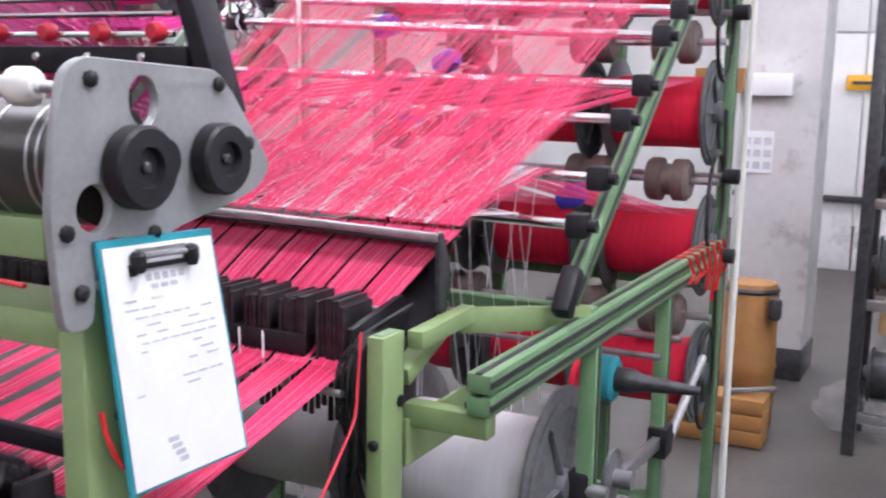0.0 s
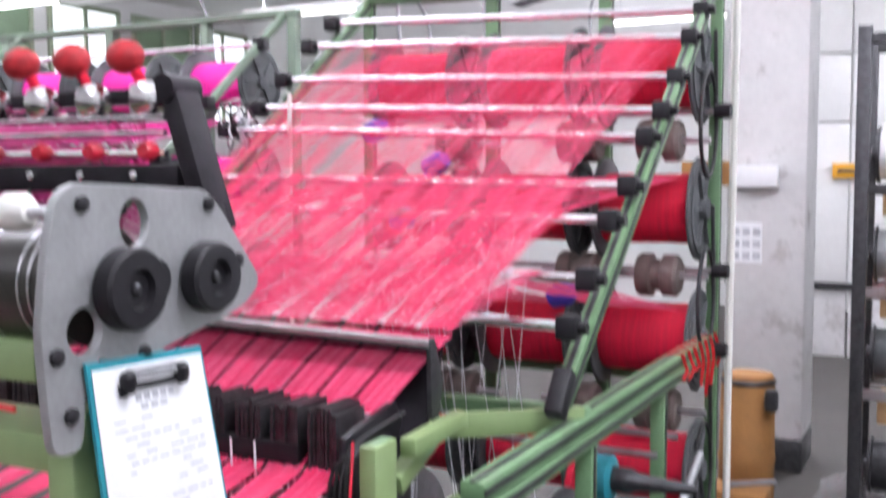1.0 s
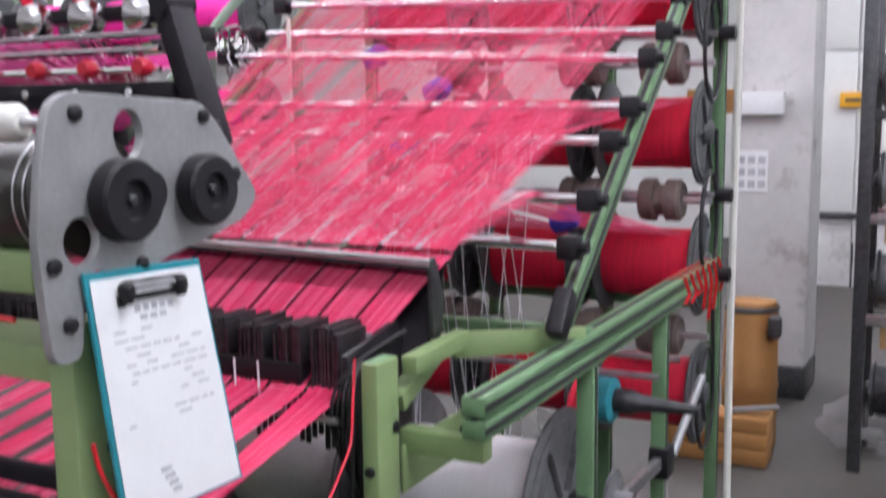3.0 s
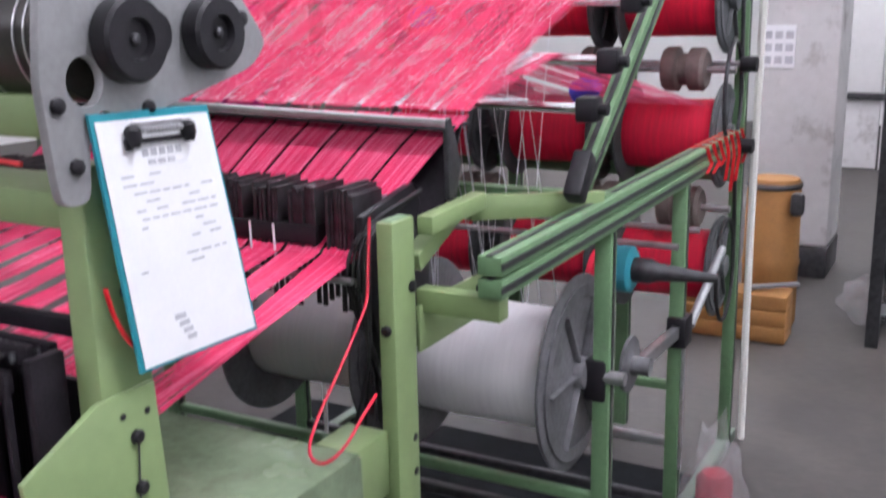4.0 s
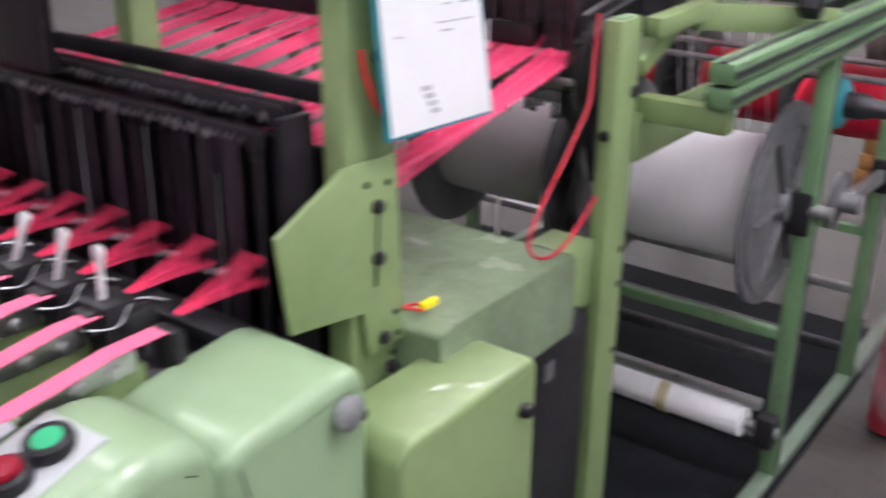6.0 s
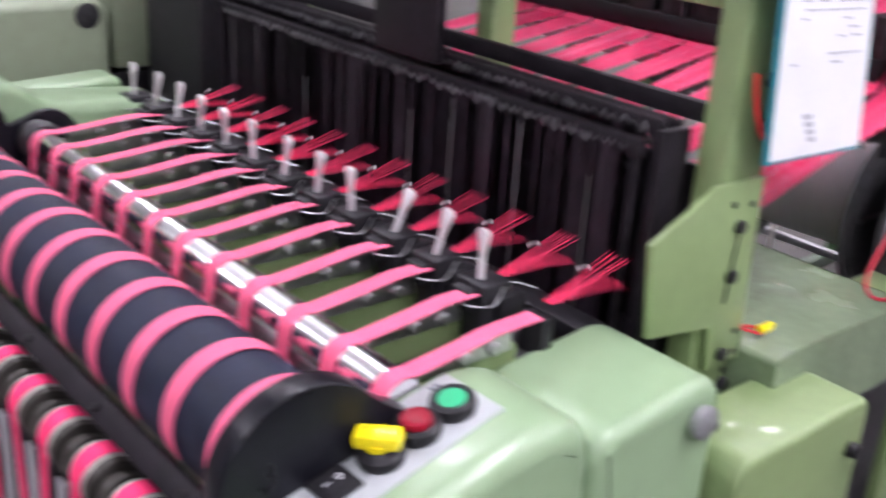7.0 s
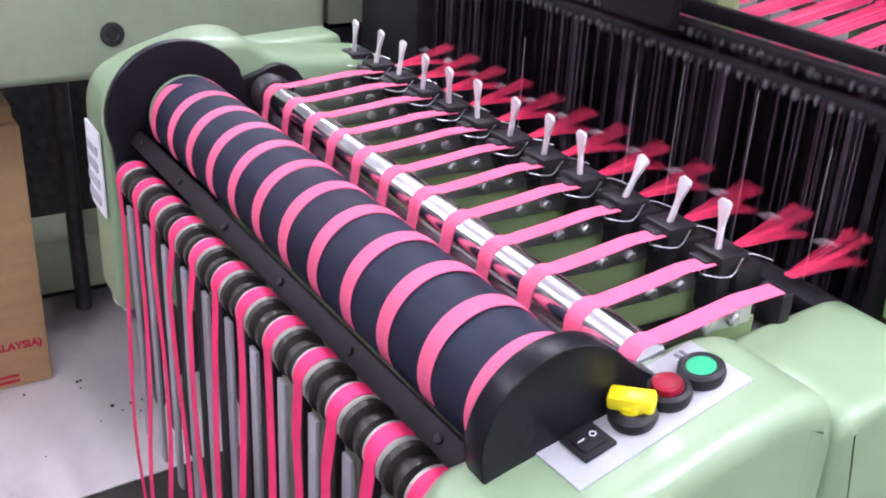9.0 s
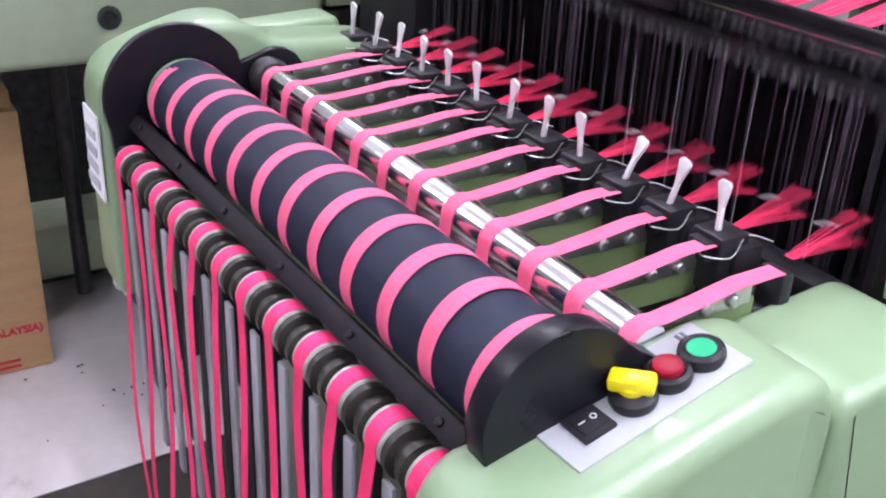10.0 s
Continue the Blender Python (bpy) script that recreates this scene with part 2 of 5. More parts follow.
def cyl(p0, p1, r, seg=20, bm=None, r2=None, bevel=0.0):
    m, h = along(p0, p1)
    b = bmesh.new()
    bmesh.ops.create_cone(b, cap_ends=True, segments=seg, radius1=r, radius2=r if r2 is None else r2, depth=h)
    bmesh.ops.translate(b, vec=(0, 0, h / 2), verts=b.verts)
    if bevel:
        es = [e for e in b.edges if abs(e.verts[0].co.z - e.verts[1].co.z) < 1e-6]
        bmesh.ops.bevel(b, geom=es, offset=bevel, segments=2, affect="EDGES", profile=0.5)
    return merge(bm, b, m)


def lathe(prof, p0, p1, seg=28, bm=None, caps=True):
    """Turn (height, radius) pairs about the line from p0 towards p1."""
    m, _ = along(p0, p1)
    b = bmesh.new()
    rings = []
    for h, r in prof:
        rings.append([b.verts.new((r * math.cos(2 * math.pi * k / seg), r * math.sin(2 * math.pi * k / seg), h)) for k in range(seg)])
    for a, c in zip(rings, rings[1:]):
        for k in range(seg):
            b.faces.new((a[k], a[(k + 1) % seg], c[(k + 1) % seg], c[k]))
    if caps:
        b.faces.new(rings[0]), b.faces.new(rings[-1])
    return merge(bm, b, m)


def beam(p0, p1, w, h, bm=None, bevel=0.002, up=(0, 0, 1)):
    """A bar of section w x h from p0 to p1."""
    d = Vector(p1) - Vector(p0)
    f = d.normalized()
    s = f.cross(Vector(up)).normalized()
    u = s.cross(f)
    m = Matrix((s, f, u)).transposed().to_4x4()
    m.translation = Vector(p0)
    return box(-w / 2, w / 2, 0, d.length, -h / 2, h / 2, bevel, bm, m)


def prism(pts, x0, x1, bm=None, bevel=0.0, axis="x"):
    """A plate with an outline given as (y, z) pairs, from x0 to x1; axis z: (x, y) pairs."""
    b = bmesh.new()
    if axis == "x":
        va = [b.verts.new((x0, p[0], p[1])) for p in pts]
        vb = [b.verts.new((x1, p[0], p[1])) for p in pts]
    elif axis == "y":
        va = [b.verts.new((p[0], x0, p[1])) for p in pts]
        vb = [b.verts.new((p[0], x1, p[1])) for p in pts]
    else:
        va = [b.verts.new((p[0], p[1], x0)) for p in pts]
        vb = [b.verts.new((p[0], p[1], x1)) for p in pts]
    n = len(pts)
    b.faces.new(va), b.faces.new(vb)
    for k in range(n):
        b.faces.new((va[k], va[(k + 1) % n], vb[(k + 1) % n], vb[k]))
    if bevel:
        bmesh.ops.bevel(b, geom=b.edges[:], offset=bevel, segments=2, affect="EDGES", profile=0.5)
    return merge(bm, b)


def ribbon(pts, w, t=0.0006, bm=None, wave=0.0):
    """A flat band w wide across x and t thick through (x, y, z) points."""
    b = bmesh.new() if bm is None else bm
    pts = [Vector(p) for p in pts]
    prev = None
    for k, p in enumerate(pts):
        d = (pts[min(k + 1, len(pts) - 1)] - pts[max(k - 1, 0)]).normalized()
        nrm = Vector((1, 0, 0)).cross(d).normalized() * t / 2
        a = Vector((w / 2, 0, 0))
        ring = [b.verts.new(p + s) for s in (-a - nrm, a - nrm, a + nrm, -a + nrm)]
        if prev:
            for j in range(4):
                b.faces.new((prev[j], prev[(j + 1) % 4], ring[(j + 1) % 4], ring[j]))
        else:
            b.faces.new(ring)
        prev = ring
    b.faces.new(prev)
    return b


def tube(pts, r, seg=8, bm=None):
    """A round wire through points, smoothed."""
    b = bmesh.new() if bm is None else bm
    P = [Vector(p) for p in pts]
    fine = []
    for k in range(len(P) - 1):
        a, p, q, c = P[max(k - 1, 0)], P[k], P[k + 1], P[min(k + 2, len(P) - 1)]
        for j in range(6):
            u = j / 6
            fine.append(0.5 * (2 * p + (q - a) * u + (2 * a - 5 * p + 4 * q - c) * u * u + (3 * p - a - 3 * q + c) * u ** 3))
    fine.append(P[-1])
    prev = None
    for k, p in enumerate(fine):
        d = (fine[min(k + 1, len(fine) - 1)] - fine[max(k - 1, 0)]).normalized()
        ref = Vector((0, 0, 1)) if abs(d.z) < 0.9 else Vector((1, 0, 0))
        s = d.cross(ref).normalized()
        u = s.cross(d)
        ring = [b.verts.new(p + (s * math.cos(2 * math.pi * j / seg) + u * math.sin(2 * math.pi * j / seg)) * r) for j in range(seg)]
        if prev:
            for j in range(seg):
                b.faces.new((prev[j], prev[(j + 1) % seg], ring[(j + 1) % seg], ring[j]))
        else:
            b.faces.new(ring)
        prev = ring
    b.faces.new(prev)
    return b


def threads(lines, w, bm=None):
    """Yarns as thin three-sided rods through the points of each line."""
    verts, faces = [], []
    for ln in lines:
        base = len(verts)
        for p in ln:
            verts += [(p[0] - w / 2, p[1], p[2] - w * 0.3), (p[0] + w / 2, p[1], p[2] - w * 0.3), (p[0], p[1], p[2] + w * 0.5)]
        for k in range(len(ln) - 1):
            a = base + 3 * k
            for j in range(3):
                faces.append((a + j, a + (j + 1) % 3, a + 3 + (j + 1) % 3, a + 3 + j))
    return verts, faces


def yarn_object(name, lines, w, material, parent, label=""):
    v, f = threads(lines, w)
    o = OFFSET.get(parent.name, Vector((0, 0, 0))) if parent else Vector((0, 0, 0))
    me = bpy.data.meshes.new(name)
    me.from_pydata([(a - o.x, b - o.y, c - o.z) for a, b, c in v], [], f)
    me.materials.append(material)
    ob = new(name, me)
    if parent:
        ob.parent = parent
    if label:
        ob["label"] = label
    return ob


def arc(cy, cz, r, a0, a1, n):
    return [(cy + r * math.cos(radians(a0 + (a1 - a0) * k / (n - 1))), cz + r * math.sin(radians(a0 + (a1 - a0) * k / (n - 1)))) for k in range(n)]


# ---- the hall ----
H = 3.7
tagged(part("floor", box(-9, 5, -5, 12, -0.12, 0), FLOOR), "stained grey concrete factory floor", "floor", kind="structure")
tagged(part("ceiling", box(-9, 5, -5, 12, H, H + 0.15), WALL), "white painted factory ceiling", "ceiling", kind="structure")
for nm, b in (("wall_north", box(-9, 5, 12, 12.2, 0, H)), ("wall_south", box(-9, 5, -5.2, -5, 0, H)), ("wall_west", box(-9.2, -9, -5, 12, 0, H)), ("wall_east", box(5, 5.2, -5, 12, 0, H))):
    tagged(part(nm, b, WALL), "plain white plastered hall wall", "wall", kind="structure")
TX = [-0.640 - 0.0770 * i for i in range(12)]
rnd = random.Random(7)


def outlined(name, outline, holes, thick, material, parent, label=""):
    """A plate in the y-z plane, cut from an outline with round or oval holes (y, z, ry, rz); its front lies at x = 0."""
    cu = bpy.data.curves.new(name, "CURVE")
    cu.dimensions, cu.fill_mode, cu.extrude, cu.bevel_depth, cu.bevel_resolution = "2D", "BOTH", thick / 2 - 0.0012, 0.0012, 1
    loops = [outline] + [[(hy + ry * math.cos(k * math.pi / 14), hz + rz * math.sin(k * math.pi / 14)) for k in range(28)] for hy, hz, ry, rz in holes]
    for lp in loops:
        s = cu.splines.new("POLY")
        s.points.add(len(lp) - 1)
        for p, q in zip(s.points, lp):
            p.co = (q[0], q[1], 0, 1)
        s.use_cyclic_u = True
    tmp = bpy.data.objects.new("tmp", cu)
    me = bpy.data.meshes.new_from_object(tmp)
    bpy.data.objects.remove(tmp)
    me.name = name
    me.transform(Matrix(((0, 0, 1, 0), (1, 0, 0, 0), (0, 1, 0, 0), (0, 0, 0, 1))))
    wb = bmesh.new()
    wb.from_mesh(me)
    bmesh.ops.remove_doubles(wb, verts=wb.verts, dist=1e-5)
    wb.to_mesh(me)
    wb.free()
    me.materials.clear()
    me.materials.append(material)
    ob = new(name, me)
    ob.parent = parent
    if label:
        ob["label"] = label
    return ob


def moulded(pts, x0, x1, r, steps=5):
    """A plate like prism(), its two outlines rounded over by r."""
    n = len(pts)
    area = sum(pts[k - 1][0] * pts[k][1] - pts[k][0] * pts[k - 1][1] for k in range(n))
    sg = 1 if area > 0 else -1
    nrm = []
    for k in range(n):
        a, c = Vector(pts[k - 1]), Vector(pts[(k + 1) % n])
        d = (c - a).normalized()
        nrm.append((-d.y * sg, d.x * sg))
    b = bmesh.new()
    rings = []
    for side in (0, 1):
        for j in range(steps):
            q = math.pi / 2 * (j if side == 0 else steps - 1 - j) / (steps - 1)
            ins, dx = r * (1 - math.sin(q)), r * (1 - math.cos(q))
            xx = x0 + dx if side == 0 else x1 - dx
            rings.append([b.verts.new((xx, p[0] + m[0] * ins, p[1] + m[1] * ins)) for p, m in zip(pts, nrm)])
    for a, c in zip(rings, rings[1:]):
        for k in range(n):
            b.faces.new((a[k], a[(k + 1) % n], c[(k + 1) % n], c[k]))
    b.faces.new(rings[0]), b.faces.new(rings[-1])
    return b


def rounded(pts, r, n=5):
    """An outline with its corners rounded by r."""
    out = []
    for k, p in enumerate(pts):
        a, c = Vector(pts[k - 1]), Vector(pts[(k + 1) % len(pts)])
        p = Vector(p)
        q0 = p + (a - p).normalized() * min(r, (a - p).length / 2.1)
        q1 = p + (c - p).normalized() * min(r, (c - p).length / 2.1)
        for j in range(n):
            u = j / (n - 1)
            v = q0 * (1 - u) ** 2 + p * 2 * u * (1 - u) + q1 * u * u
            out.append((v.x, v.y))
    return out


def bolt(p, direction, r=0.006, h=0.005, bm=None):
    d = Vector(direction)
    return lathe([(0, r), (h * 0.7, r), (h, r * 0.7)], p, Vector(p) + d, 8, bm)


def child_place(ob, parent, place):
    ob.location = Vector(place) - OFFSET.get(parent.name, Vector((0, 0, 0)))


# ---- the hall's fittings ----
def fluorescent(x, y, z):
    e = thing("ceiling_light", (x, y, z), "white batten fluorescent lamp hanging under the ceiling", "ceiling light", "hall lamps")
    put("housing", box(x - .62, x + .62, y - .035, y + .035, z, z + .05, .006), WALL, e)
    put("tube", cyl((x - .6, y, z - .022), (x + .6, y, z - .022), .014, 10), GLOW, e, "glowing white fluorescent tube")
    for s in (-.4, .4):
        put("hanger", cyl((x + s, y, z + .05), (x + s, y, H), .004, 6), STEEL, e)


for lx, ly in LAMPS:
    fluorescent(lx, ly, 2.97)
for k, y in enumerate((2.6, 5.6, 8.6)):
    tagged(part("trim", box(-9, 5, y, y + .22, H - .26, H - .002, .004), WALL), "white painted ceiling beam", "beam", kind="structure")

# west wall windows, each with frame, sill, mullions and frosted or green painted panes
for k, wy in enumerate((7.15, 8.45, 9.75, 10.92)):
    w = thing("window_%d" % (k + 1), (-8.99, wy, 2.2), ("steel framed window with green painted panes", "steel framed window with bright frosted panes")[k % 2], "window", kind="structure")
    for z in (2.2, 3.42):
        put("window_frame", box(-8.995, -8.94, wy, wy + 1.08, z, z + .06, .004), OLDCOVER, w)
    for j in range(3):
        put("mullion", box(-8.995, -8.945, wy + j * .515, wy + j * .515 + .05, 2.26, 3.42, .004), OLDCOVER, w)
    for j in range(2):
        put("pane", box(-8.985, -8.975, wy + .05 + j * .515, wy + .515 + j * .515, 2.26, 3.42), (GREENPANE, PANE)[k % 2], w)
    put("window_sill", box(-8.99, -8.85, wy - .04, wy + 1.12, 2.15, 2.198, .006), WALL, w)

# far panelled partition seen past the column
part_w = thing("partition", (.6, 9.1, 0), "white panelled partition with dark joints and handrail", "partition", kind="structure")
for x0 in (-1.6, -.62, .36, 1.34):
    for z0, z1 in ((.62, 1.9), (1.92, 2.45), (2.47, 3.28)):
        put("panel", box(x0, x0 + .96, 9.0, 9.06, z0, z1, .004), WALL, part_w)
    put("panel", box(x0, x0 + .96, 9.0, 9.06, 0, .58, .004), COLUMN, part_w)
put("rail", box(-1.6, 2.3, 8.95, 8.99, .56, .61, .004), DKSTEEL, part_w)
ysig = thing("yellow_sign", (-.62, 8.98, 1.5), "small amber yellow sign box on a white wall", "sign")
put("face", box(-.76, -.48, 8.95, 8.998, 1.46, 1.58, .006), AMBER, ysig)
put("bar", box(-.72, -.52, 8.944, 8.949, 1.505, 1.53), DKSTEEL, ysig)

col = thing("column", (-.68, 5.6, 0), "scuffed white square column with dark painted base", "column", kind="structure")
put("shaft", box(-.885, -.50, 5.4, 5.78, .16, H - .003, .012), COLUMN, col)
put("skirting", box(-.889, -.496, 5.396, 5.784, 0, .157, .006), DKSTEEL, col, "black painted column base")
nt = thing("notice", (-.79, 5.39, 1.14), "white paper notice with blue grey printed blocks on a column", "notice")
put("sheet", box(-.865, -.705, 5.392, 5.397, 1.04, 1.245), PAPER, nt)
for r in range(3):
    for c in range(3):
        put("bar", box(-.85 + c * .05, -.815 + c * .05, 5.388, 5.391, 1.06 + r * .06, 1.095 + r * .06), INK, nt)
sw = thing("switch_box", (-.75, 5.38, 1.46), "white plastic junction box with conduit on a column", "switch box")
put("case", box(-.83, -.63, 5.34, 5.397, 1.42, 1.53, .006), PAPER, sw)
put("conduit", cyl((-.86, 5.385, 1.5), (-.86, 5.385, 3.2), .012, 8), WHPIPE, sw)
put("tray", box(-1.1, -.84, 5.34, 5.397, 1.43, 1.55, .004), ORANGE, sw, "brown wooden backing board")

tub = thing("barrel", (-.60, 4.36, 0), "amber brown fibre drum standing on the floor by a column", "barrel")
put("body", lathe([(0, .105), (.02, .115), (.26, .115), (.28, .121), (.30, .115), (.62, .11), (.64, .10)], (-.615, 4.57, 0), (-.615, 4.57, 1), 26), ORANGE, tub)
put("rim", lathe([(0, .112), (.012, .117), (.024, .112)], (-.615, 4.57, .60), (-.615, 4.57, 1), 26), DKSTEEL, tub)
put("rag", box(-.53, -.475, 4.45, 4.50, .50, .60, .02), DKSTEEL, tub, "dark cloth rag hung over the drum")
pal = thing("wooden_pallet", (-.45, 4.1, 0), "low amber wooden board stack on the floor", "pallet")
for j in range(3):
    put("board", box(-.95 + .01 * j, -.49, 4.28 + j * .002, 4.44, .004 + j * .067, .068 + j * .067, .004), ORANGE, pal)
put("lath", beam((-.66, 4.33, .215), (-.46, 4.38, .24), .03, .015), SPOOLFL, pal)


def crumple(name, label, category, centre, size, material, seed, neck=0.0):
    r = random.Random(seed)
    b = bmesh.new()
    bmesh.ops.create_icosphere(b, subdivisions=4, radius=1)
    for v in b.verts:
        n = noise.noise(v.co * 2.1 + Vector((seed, 0, 0))) * .32 + noise.noise(v.co * 5.5 + Vector((0, seed, 0))) * .16
        k = 1 + n
        taper = 1 - neck * max(0, v.co.z)
        v.co = Vector((v.co.x * k * size[0] * taper, v.co.y * k * size[1] * taper, max(-1, v.co.z * k) * size[2]))
    e = thing(name, (centre[0], centre[1], 0), label, category)
    bmesh.ops.translate(b, verts=b.verts, vec=centre)
    low = min(v.co.z for v in b.verts)
    bmesh.ops.translate(b, verts=b.verts, vec=(0, 0, -low + .002 if centre[2] < .5 else 0))
    put("film", b, material, e)
    return e


crumple("plastic_bag", "crumpled clear plastic bag lying on the floor", "plastic bag", (-.22, 4.75, .1), (.13, .12, .10), FILM, 3)
bag = crumple("bag_of_yarn", "clear plastic bag round a red yarn cone on the floor", "bag", (-.33, 2.44, .12), (.07, .07, .20), FILM, 11, .15)
put("cone", lathe([(0, .042), (.02, .047), (.26, .042), (.275, .03)], (-.33, 2.44, .012), (-.33, 2.44, 1), 22), DULLRED, bag, "dusty red wound yarn cone")


def rack_beam(x, y, z, length, r, yarn, label, flange=FLANGE, group="", rf=None):
    rf = rf or r * 1.45
    e = thing("warp_beam", (x, y, z), label, "warp beam", group)
    b = lathe([(0, r * .98), (.006, r), (length * .3, r * 1.012), (length * .62, r * .99), (length - .006, r), (length, r * .98)], (x, y, z), (x + 1, y, z), 40)
    put("yarn", b, yarn, e)
    for x0, s in ((x - .012, -1), (x + length, 1)):
        prof = [(0, rf * .97), (.003, rf), (.009, rf), (.012, rf * .97)]
        put("flange", lathe(prof, (x0, y, z), (x0 + 1, y, z), 40), flange, e)
        fx = x0 + (.0128 if s > 0 else -.0008)
        b = lathe([(0, rf * .9), (.004, rf * .9), (.004, rf * .78), (.0, rf * .78)], (fx, y, z), (fx + s, y, z), 40, None, False)
        lathe([(0, .035), (.02, .033), (.024, .02)], (fx, y, z), (fx + s, y, z), 18, b)
        for k in range(6):
            a = k * math.pi / 3
            beam((fx + s * .002, y + .03 * math.cos(a), z + .03 * math.sin(a)), (fx + s * .002, y + rf * .8 * math.cos(a), z + rf * .8 * math.sin(a)), .006, rf * .1, b, .001, up=(1, 0, 0))
        put("hub", b, flange, e)
    return e


# rack with wrapped beams across the aisle
rk = thing("beam_rack", (.3, 4.55, 0), "dark steel beam rack across the aisle", "rack")
for x in (-.2, .9):
    for y in (4.4, 4.75):
        put("post", box(x, x + .05, y, y + .05, 0, 2.05, .003), DKSTEEL, rk)
for z in (.16, .62, 1.02, 1.42, 2.0):
    for y in (4.4, 4.75):
        put("rail", box(-.15, .9, y + .005, y + .04, z - .02, z + .02, .003), STEEL if z < 1.2 else DKSTEEL, rk)
for z in (.40, .82, 1.22):
    put("carton", box(-.1, -.02, 4.46, 4.7, z + .10, z + .2, .003), CARD, rk)
# wrap colours run from white on the top beam to near black on the lowest
for z, c in ((.30, DKSTEEL), (.76, DFLANGE), (1.16, FLANGE), (1.56, WHYARN)):
    rack_beam(-.12, 4.6, z, .95, .10, c, "wrapped warp beam lying in a dark rack", DKSTEEL, "beams in the aisle rack", .115)


# ---- creel ----
XR, XL = -.468, -1.672
creel = thing("creel_frame", (-1.07, 2.6, 0), "green steel creel frame with sloping chrome rods", "creel")


def slotted(p0, p1, w, h, up=(0, 0, 1), label=""):
    """A green profile with a dark slot along its upper and outer faces."""
    ob = put("rail", beam(p0, p1, w, h, None, .003, up), DKGREEN, creel, label)
    d = Vector(p1) - Vector(p0)
    f = d.normalized()
    s = f.cross(Vector(up)).normalized()
    u = s.cross(f)
    bm = nb()
    for off in (u * (h / 2 + .0005), s * (w / 2 + .0005), -s * (w / 2 + .0005)):
        beam(Vector(p0) + off, Vector(p1) + off, .010 if off.dot(u) > .001 else .003, .003 if off.dot(u) > .001 else .010, bm, 0, up)
    o = OFFSET[creel.name]
    bmesh.ops.translate(bm, verts=bm.verts, vec=-o)
    part("slot", bm, DKSTEEL, ob, "dark slot in the profile", False)
    return ob


for x in (XR - .012, XL + .012):
    slotted((x, 1.53, .995), (x, 3.16, 1.0), .042, .032)
    slotted((x, 1.53, .958), (x, 3.16, .963), .042, .032)
    slotted((x, 1.92, 1.06), (x, 3.19, 2.055), .030, .044)
    for y, z0, z1 in ((2.06, .02, .94), (2.61, .02, .945), (3.21, .02, 2.06)):
        slotted((x, y, z0), (x, y, z1), .035, .036, (0, 1, 0))
    put("base_rail", beam((x, 1.55, .018), (x, 3.3, .018), .034, .036, None, .003), GREYGREEN, creel, "worn steel floor rail")
    put("pivot_block", beam((x, 1.880, 1.035), (x, 1.940, 1.112), .038, .042, None, .009), BLACK, creel, "black plastic pivot block")
for x in (-1.20, -.82):
    slotted((x, 3.22, .02), (x, 3.22, 2.07), .04, .04, (0, 1, 0))
put("top_rail", beam((XL, 3.21, 2.085), (XR, 3.21, 2.05), .05, .045, None, .003), DKGREEN, creel)
for y, z in ((2.61, .10), (2.06, .10), (2.06, .30), (2.06, .36), (2.61, .42), (2.0, .22), (2.62, .26)):
    put("cross_rail", box(XL + .02, XR - .028, y - .011, y + .011, z - .011, z + .011, .003), STEEL if .2 < z < .3 else DKGREEN if z > .3 else DKSTEEL, creel)
put("cross_rail", box(XL, XR, 3.16, 3.2, .86, .90, .003), DKGREEN, creel)
put("cross_rail", box(XL, XR, 2.02, 2.06, .99, 1.02, .003), DKGREEN, creel)
for y in (2.55, 2.75):
    put("cross_rail", cyl((XL, y, .80), (XR, y, .80), .008, 8), STEEL, creel)
# near black sheet covering the floor under the creel
tray = thing("rubber_mat", (-1.05, 2.0, 0), "near black sheet on the floor under the creel", "mat")
put("mat", box(-1.9, -.452, 1.40, 2.95, .004, .016, .003), MATBLACK, tray)

RODS = [(3.0, 1.927), (2.87, 1.838), (2.73, 1.722), (2.6, 1.630), (2.46, 1.562), (2.326, 1.452), (2.19, 1.382), (2.058, 1.272), (1.95, 1.192)]
for y, z in RODS:
    zl = z + .045 if z > 1.5 else z + .02
    rod = put("rod", cyl((XL + .01, y, zl), (XR + .01, y, z), .0105, 16), CHROME, creel, "polished chrome guide rod")
    for x, zz in ((XR - .002, z), (XL + .002, zl)):
        b = box(x - .03, x + .012, y - .022, y + .022, zz - .024, zz + .024, .007)
        cyl((x + .012, y, zz), (x + .028, y, zz), .012, 10, b)
        bmesh.ops.translate(b, verts=b.verts, vec=-OFFSET[creel.name])
        part("clamp", b, BLACK, rod, "black plastic rod clamp")
for z in (1.66, .97, 1.2):
    put("shaft", cyl((XL, 3.14, z), (XR + .04, 3.14, z), .009, 10), STEEL, creel)
    put("collar", cyl((XR - .0, 3.14, z), (XR + .045, 3.14, z), .022, 12), BLACK, creel)

